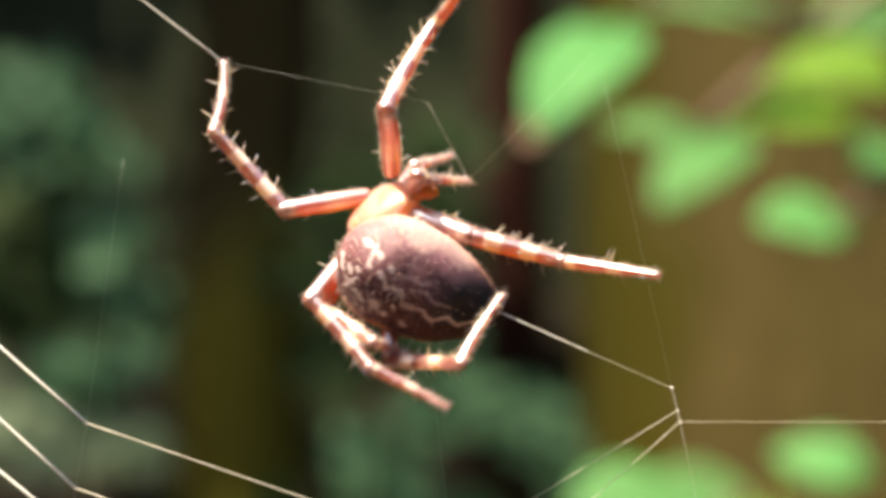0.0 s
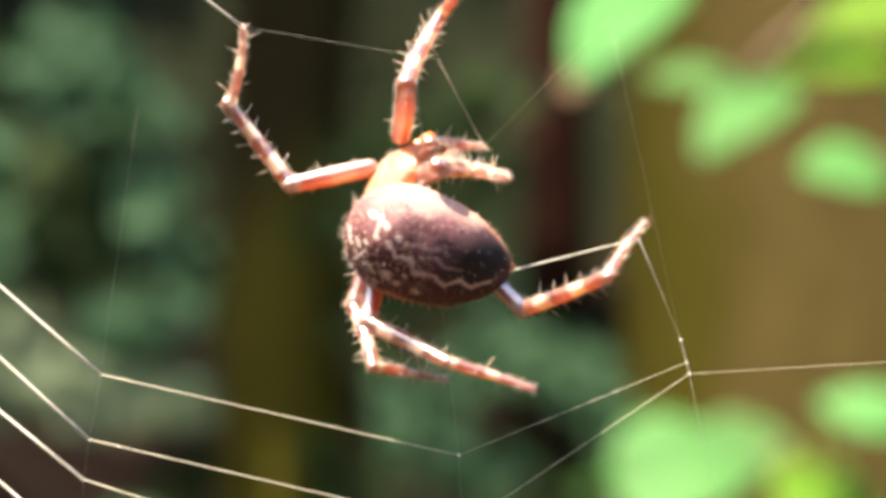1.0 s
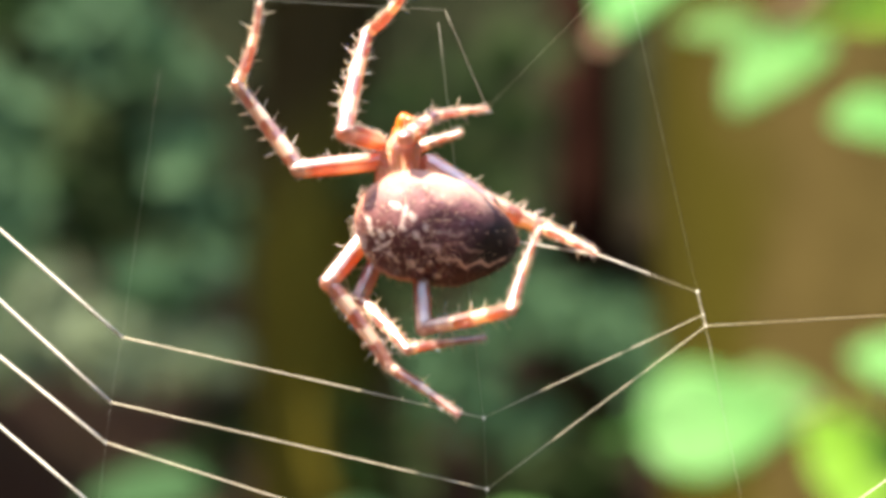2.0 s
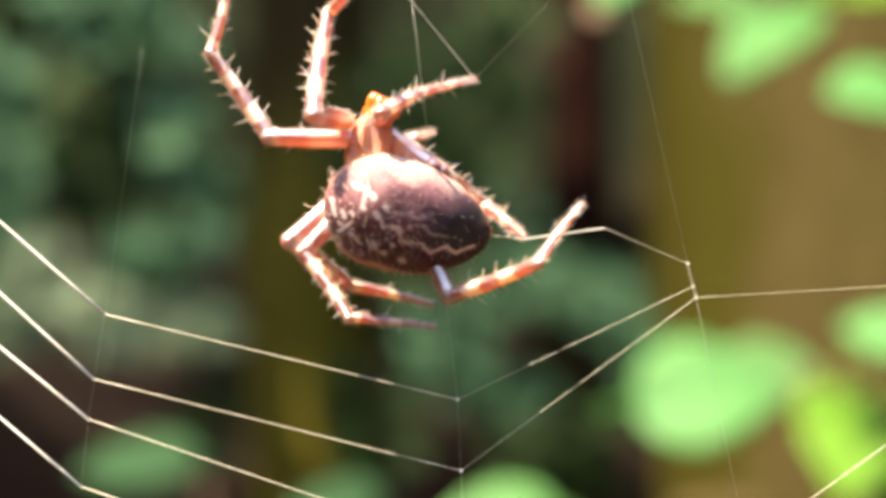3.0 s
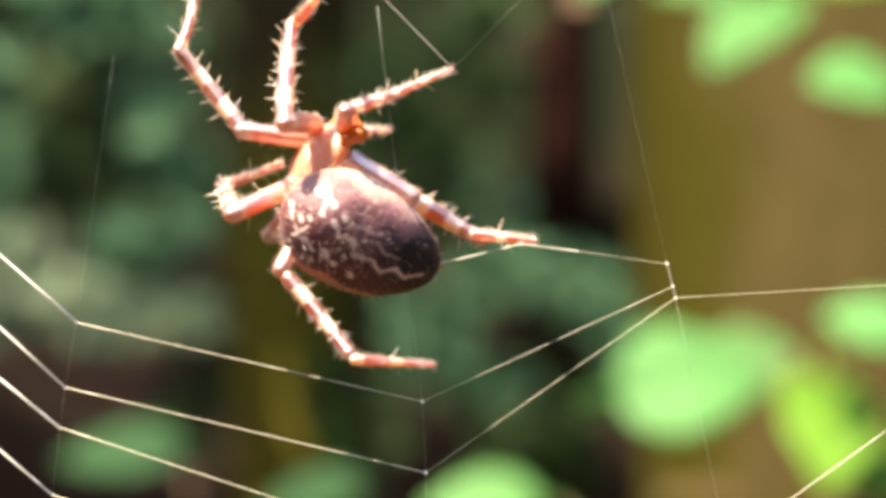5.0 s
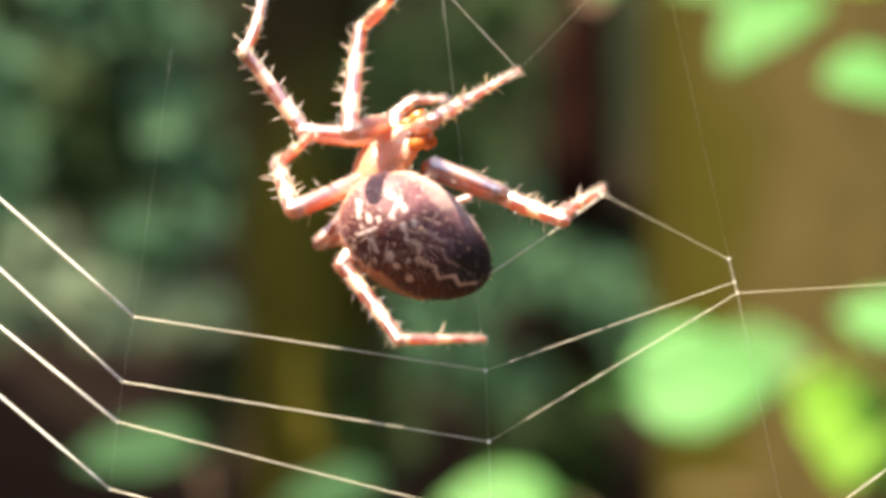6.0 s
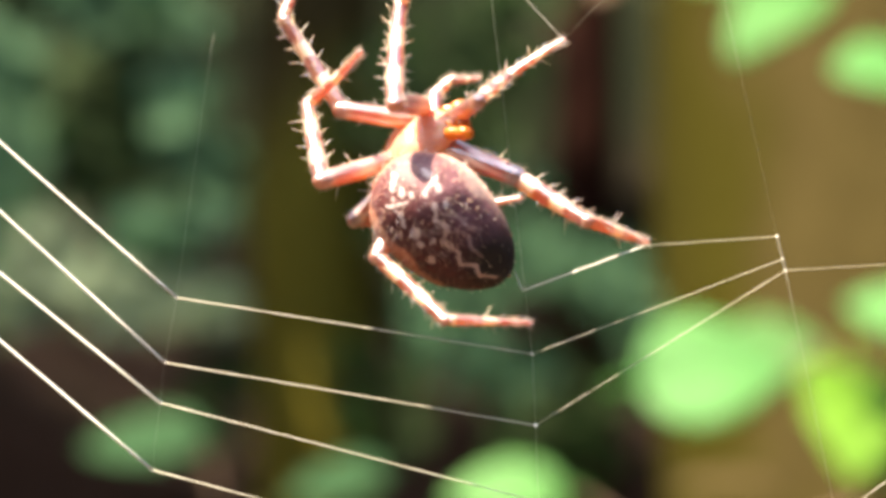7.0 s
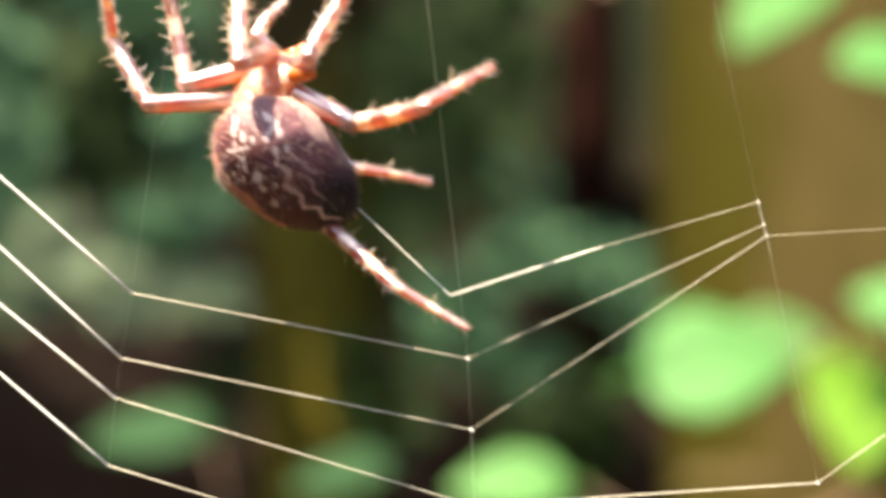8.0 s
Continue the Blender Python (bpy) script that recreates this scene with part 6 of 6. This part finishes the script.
sway(7.3, A_up=(-16.47, 0, 12.56), A_one=(-18.86, 0, -4.23), A_two=(-19.59, 0, -8.36), A_three=(-19.92, 0, -10.9), A_four=(-20.43, 0, -15.17), E_one=(-36.75, 0, 11.51), E_two=(-37.48, 0, 8.04), E_three=(-37.83, 0, 3.61), E_four=(-38.34, 0, 0.06), B_up=(1.17, 0, 15.92), B_one=(4.03, 0, -9.05), B_two=(4.25, 0, -13.56), B_three=(4.43, 0, -18.4), B_four=(4.65, 0, -23.06), C_up=(15.15, 0, 19.27), C_top=(19.46, 0, 0.06), C_mid=(19.82, 0, -1.37), C_low=(20, 0, -2.08), R_far=(35.99, 0, -1.12), D_low=(23.24, 0, -17.69), D_far=(37.43, 0, -7.49), J=(-1.72, 0, 21.01), Q=(13.23, 0, 21.23), F_far=(-22.41, 0, 25.57), S_one=(3.33, 1.44, -5.09), S_two=(7.96, 0.5, -1.91))
stance(7.5, (-5.71, -0.6, 6.6), (-5.76, 3.37, 9.63), (-0.22, 3.51, -0.7), (-7.63, -1, 5.51), (-1.14, 3.31, -1.07), 10,
       a=(-10.73, 2.2, 8.25, -14.77, 3.1, 14.21, -14.27, 4.9, 18.77),
       b=(-7.67, -2.68, 8.54, -7.39, 0.59, 15.28, -5.69, -3.74, 18.03),
       c=(-2.32, -1.53, 8.99, 0.14, 0.03, 11.27, 4.7, 0.03, 14.18),
       d=(-5.85, 5.03, 11.29, -4.76, 5.83, 12.32, -2.97, 6.43, 12.47),
       e=(-1.93, -1.51, 4.68, 2.17, -3.99, 2.58, 6.22, 0.07, 1.35),
       f=(-11.78, -1.8, 4.77, -13.33, -0.2, 10.54, -10.79, -4.21, 13.52),
       g=(-5.51, 5.64, 4, -0.6, 5.11, 1.16, 4.56, 7.22, 1.69),
       h=(-6.39, 0.5, -1.23, -1.15, -2.5, -5.96, 3.64, -4, -6.96),
       i=(-2.69, 6.02, 5.72, 0.35, 8.5, 7.14, 3.5, 4.28, 8.34))
sway(7.5, A_up=(-16.96, 0, 12.64), A_one=(-19.36, 0, -4.15), A_two=(-20.09, 0, -8.27), A_three=(-20.42, 0, -10.82), A_four=(-20.93, 0, -15.09), E_one=(-37.23, 0, 11.59), E_two=(-37.97, 0, 8.12), E_three=(-38.31, 0, 3.69), E_four=(-38.83, 0, 0.14), B_up=(1, 0, 15.68), B_one=(3.86, 0, -9.29), B_two=(4.08, 0, -13.8), B_three=(4.26, 0, -18.64), B_four=(4.48, 0, -23.31), C_up=(14.69, 0, 19.6), C_top=(19, 0, 0.39), C_mid=(19.36, 0, -1.03), C_low=(19.54, 0, -1.75), R_far=(35.54, 0, -0.78), D_low=(22.79, 0, -17.36), D_far=(36.99, 0, -7.16), J=(-2.71, 0, 21.76), Q=(12.52, 0, 22.16), F_far=(-23.93, 0, 25.78), S_one=(2.98, 1.75, -5.45), S_two=(11.08, 0.5, -2.12))
stance(7.7, (-6.19, -0.6, 7.08), (-5.69, 3.32, 10.13), (-0.53, 3.78, -0.02), (-7.93, -1, 5.82), (-1.46, 3.58, -0.57), 10,
       a=(-10.93, 2.2, 8.74, -14.15, 3.1, 14.53, -13.83, 4.9, 18.9),
       b=(-7.6, -2.84, 9.51, -7.24, 1.78, 15.41, -5.87, -2.65, 18.19),
       c=(-2.44, -1.34, 10.01, -0.33, 0.16, 12.66, 3.23, 0.16, 15.86),
       d=(-6.88, 4.44, 11.73, -5.79, 4.98, 12.92, -4.01, 5.54, 13.28),
       e=(-1.7, -1.36, 5.74, 3.1, -3.45, 5.29, 8.06, 0.23, 5.71),
       f=(-12.82, -1.42, 6.85, -14.87, 0.5, 12.36, -14.05, -3.73, 15.94),
       g=(-6.4, 5.75, 4.71, -1.49, 5.75, 1.68, 3.69, 7.87, 1.91),
       h=(-5.4, 0.5, -1.1, -0.5, -2.5, -5.41, 4.2, -4, -6.76),
       i=(-2.41, 4.83, 10.28, 0.22, 8.5, 13.74, 3.01, 4.59, 16.21))
sway(7.7, A_up=(-16.26, 0, 12.66), A_one=(-18.66, 0, -4.13), A_two=(-19.39, 0, -8.25), A_three=(-19.72, 0, -10.8), A_four=(-20.23, 0, -15.07), E_one=(-36.54, 0, 11.61), E_two=(-37.28, 0, 8.14), E_three=(-37.62, 0, 3.71), E_four=(-38.14, 0, 0.16), B_up=(1.66, 0, 15.77), B_one=(4.53, 0, -9.2), B_two=(4.75, 0, -13.71), B_three=(4.93, 0, -18.55), B_four=(5.15, 0, -23.22), C_up=(17.44, 0, 20.6), C_top=(21.76, 0, 1.41), C_mid=(22.12, 0, -0.02), C_low=(22.3, 0, -0.73), R_far=(38.27, 0, 0.23), D_low=(25.55, 0, -16.33), D_far=(39.72, 0, -6.14), J=(-3.9, 0, 23.31), Q=(11.04, 0, 23.8), F_far=(-23.52, 0, 25.91), S_one=(3.74, 1.89, -5.22), S_two=(12.75, 0.5, -1.63))
stance(7.8, (-8.61, -0.6, 6.53), (-8.58, 3.24, 9.74), (-3.23, 3.26, -0.59), (-10.87, -1, 5.45), (-4.15, 3.06, -0.96), 10,
       a=(-13.79, 2.2, 7.82, -16.3, 3.1, 13.23, -16.96, 4.9, 17.77),
       b=(-11.23, -2.48, 9.19, -9.77, 2.33, 14.76, -7.44, -1.83, 17.28),
       c=(-5.7, -1.72, 9.61, -4.37, -0.04, 12.62, -2.23, -0.04, 16.53),
       d=(-9.98, 4.36, 11.15, -9.32, 5.32, 12.38, -7.58, 5.78, 13),
       e=(-3.57, -0.57, 4.84, 1.29, -2.67, 5.14, 6.1, 0.93, 6.44),
       f=(-16.58, 1.37, 7.39, -18.73, 4.24, 12.45, -18.58, 0.55, 16.66),
       g=(-8.82, 6.05, 4.7, -3.89, 6.05, 1.37, 0.87, 8.5, 1.44),
       h=(-6.98, 1.5, -1.5, -1.65, -2.5, -5.79, 2.49, -4, -7.31),
       i=(-5.93, 5.25, 10.12, -4.37, 8.5, 13.72, -1.97, 5.15, 17.22))
sway(7.8, A_up=(-16.95, 0, 11.75), A_one=(-19.35, 0, -5.05), A_two=(-20.08, 0, -9.17), A_three=(-20.41, 0, -11.72), A_four=(-20.93, 0, -15.99), E_one=(-37.25, 0, 10.7), E_two=(-37.99, 0, 7.24), E_three=(-38.33, 0, 2.8), E_four=(-38.86, 0, -0.75), B_up=(-0.09, 0, 15.18), B_one=(2.77, 0, -9.79), B_two=(2.99, 0, -14.3), B_three=(3.17, 0, -19.15), B_four=(3.39, 0, -23.81), C_up=(16.15, 0, 20.05), C_top=(20.46, 0, 0.86), C_mid=(20.82, 0, -0.57), C_low=(21, 0, -1.28), R_far=(36.97, 0, -0.32), D_low=(24.26, 0, -16.88), D_far=(38.42, 0, -6.69), J=(-9.36, 0, 24.19), Q=(5.6, 0, 24.5), F_far=(-26.5, 0, 24.84), S_one=(1.72, 1.63, -5.88), S_two=(11.2, 0.5, -2.19))
stance(8.0, (-12.39, -0.6, 8.09), (-12.13, 3.2, 11.36), (-6.98, 3.23, 1.4), (-14.11, -1, 7.18), (-7.63, 3.03, 0.66), 10,
       a=(-17.88, 2.2, 9.25, -19.13, 3.1, 14.86, -19.84, 4.9, 19.61),
       b=(-13.63, -3.07, 10.14, -14.04, 1.11, 16.35, -12.38, -3.25, 19.07),
       c=(-9.59, -1.95, 10.6, -8.14, -0.36, 13.61, -6.46, 1.09, 17.41),
       d=(-13.6, 4.51, 12.63, -12.94, 5.21, 14.02, -11.92, 6.19, 15.29),
       e=(-6.95, -0.21, 6.57, -2.71, -3.15, 7.31, 1.89, -0.25, 10.13),
       f=(-20.09, 1.36, 7.9, -23.11, 4.31, 12.43, -23.24, 0.19, 16.22),
       g=(-12.89, 6.27, 6.96, -7.38, 6.27, 3.99, -2.21, 8.23, 3.1),
       h=(-8.68, 1.5, 0.11, -3.98, -2.5, -3.73, -0.03, -4, -5.96),
       i=(-10.16, 5.64, 11.25, -8.61, 8.5, 14.77, -6.39, 4.66, 17.85))
sway(8.0, A_up=(-18.54, 0, 12.65), A_one=(-20.96, 0, -4.16), A_two=(-21.69, 0, -8.28), A_three=(-22.02, 0, -10.83), A_four=(-22.53, 0, -15.11), E_one=(-38.88, 0, 11.61), E_two=(-39.61, 0, 8.14), E_three=(-39.96, 0, 3.69), E_four=(-40.49, 0, 0.14), B_up=(-2.53, 0, 16.68), B_one=(0.32, 0, -8.29), B_two=(0.54, 0, -12.8), B_three=(0.72, 0, -17.64), B_four=(0.94, 0, -22.31), C_up=(14.32, 0, 20.79), C_top=(18.62, 0, 1.6), C_mid=(18.98, 0, 0.18), C_low=(19.16, 0, -0.53), R_far=(35.11, 0, 0.43), D_low=(22.41, 0, -16.13), D_far=(36.56, 0, -5.94), J=(-13.51, 0, 24.88), Q=(1.45, 0, 25.18), F_far=(-29.25, 0, 26.6), S_one=(-0.8, 1.61, -4.36), S_two=(8.82, 0.5, -1.22))


def glide_raw(key, t):
    """The place of a named point at t, smooth between the stances."""
    ts = sorted(STANCES)
    i = max(0, min(len(ts) - 2, sum(1 for s in ts if s <= t) - 1))
    h = [b - a for a, b in zip(ts, ts[1:])]
    out = []
    for axis in range(3):
        v = [STANCES[s][key][axis] for s in ts[max(0, i - 1):i + 3]]
        hs = h[max(0, i - 1):i + 2]
        d = [(b - a) / w for a, b, w in zip(v, v[1:], hs)]
        j = i - max(0, i - 1)

        def slope(k):
            if k == 0 or k == len(v) - 1:
                return d[0] if k == 0 else d[-1]
            p, q = d[k - 1], d[k]
            if p * q <= 0:
                return 0.0
            w1, w2 = 2 * hs[k] + hs[k - 1], hs[k] + 2 * hs[k - 1]
            return (w1 + w2) / (w1 / p + w2 / q)

        s = (t - ts[i]) / h[i]
        out.append((2 * s ** 3 - 3 * s ** 2 + 1) * v[j] + (s ** 3 - 2 * s ** 2 + s) * h[i] * slope(j)
                   + (3 * s ** 2 - 2 * s ** 3) * v[j + 1] + (s ** 3 - s ** 2) * h[i] * slope(j + 1))
    return Vector(out)


def glide(key, t):
    return WEB + glide_raw(key, t) * MM


def frame_of(origin, x_axis, back, roll=0.0):
    """A pose with its x along x_axis and its z towards back, rolled about x."""
    x = x_axis.normalized()
    z = (back - x * back.dot(x)).normalized()
    y = z.cross(x)
    m = Matrix((x, y, z)).transposed().to_4x4()
    m.translation = origin
    return m @ pose(0, 0, 0, roll)


def along(old, start, end, place):
    """The pose of a limb whose z runs from start to end, turned as little as possible from its last pose."""
    way = (end - start).normalized()
    if old is None:
        q = way.to_track_quat("Z", "Y")
    else:
        q = (old @ Vector((0, 0, 1))).rotation_difference(way) @ old
    return q, Matrix.LocRotScale(place, q, None)


TICKS = [k / 10 for k in range(81)]


def motions():
    back = Vector((0, -1, 0))
    body_rows, abdomen_rows = [], []
    for t in TICKS:
        n, h, waist, rear = (glide(k, t) for k in ("neck", "head", "waist", "rear"))
        body = frame_of(n + SINK, h - n, back, ROLL_FRONT)
        body_rows.append((t, body))
        abdomen_rows.append((t, body.inverted() @ frame_of(waist, rear - waist, back, glide_raw("roll", t).x)))
    walk(spider, body_rows)
    walk(abdomen, abdomen_rows)
    for name, (femur, tibia, tarsus, f, g, m) in legs.items():
        u, v, w = LEG_PLAN[name]["hip"]
        rows = ([], [], [])
        turn = [None, None, None]
        for t, body in body_rows:
            hip = body @ (Vector((u * 4.4, -v, w)) * MM)
            knee, ankle, foot = (glide(name + k, t) for k in ("knee", "ankle", "foot"))
            way = (knee - hip).normalized()
            turn[0], first = along(turn[0], hip, knee, knee - way * f * MM)
            rows[0].append((t, body.inverted() @ first))
            for k, (a, b, length) in enumerate(((knee, ankle, g), (ankle, foot, m))):
                way = (b - a).normalized()
                place = (a + b) / 2 - way * length * MM / 2
                turn[k + 1], limb = along(turn[k + 1], a, b, place)
                rows[k + 1].append((t, first.inverted() @ limb))
        for ob, r in zip((femur, tibia, tarsus), rows):
            walk(ob, r)
    for pieces, length, a, b in THREADS:
        rows = [[] for k in pieces]
        turn = None
        for t in TICKS:
            p, q = glide(a, t), glide(b, t)
            way = (q - p).normalized()
            free = (q - p).length - length * MM
            for k in range(len(pieces)):
                share = k / (len(pieces) - 1) if len(pieces) > 1 else 0.5
                quat, m = along(turn, p, q, p + way * free * share)
                rows[k].append((t, m))
            turn = quat
        for ob, r in zip(pieces, rows):
            walk(ob, r)
    for ob, point in KNOTS:
        walk(ob, [(t, Matrix.Translation(glide(point, t))) for t in TICKS])


ROLL_FRONT = -34.0
SINK = Vector((-0.4, 1.4, 0.0)) * MM      # the abdomen overhangs the front body
motions()
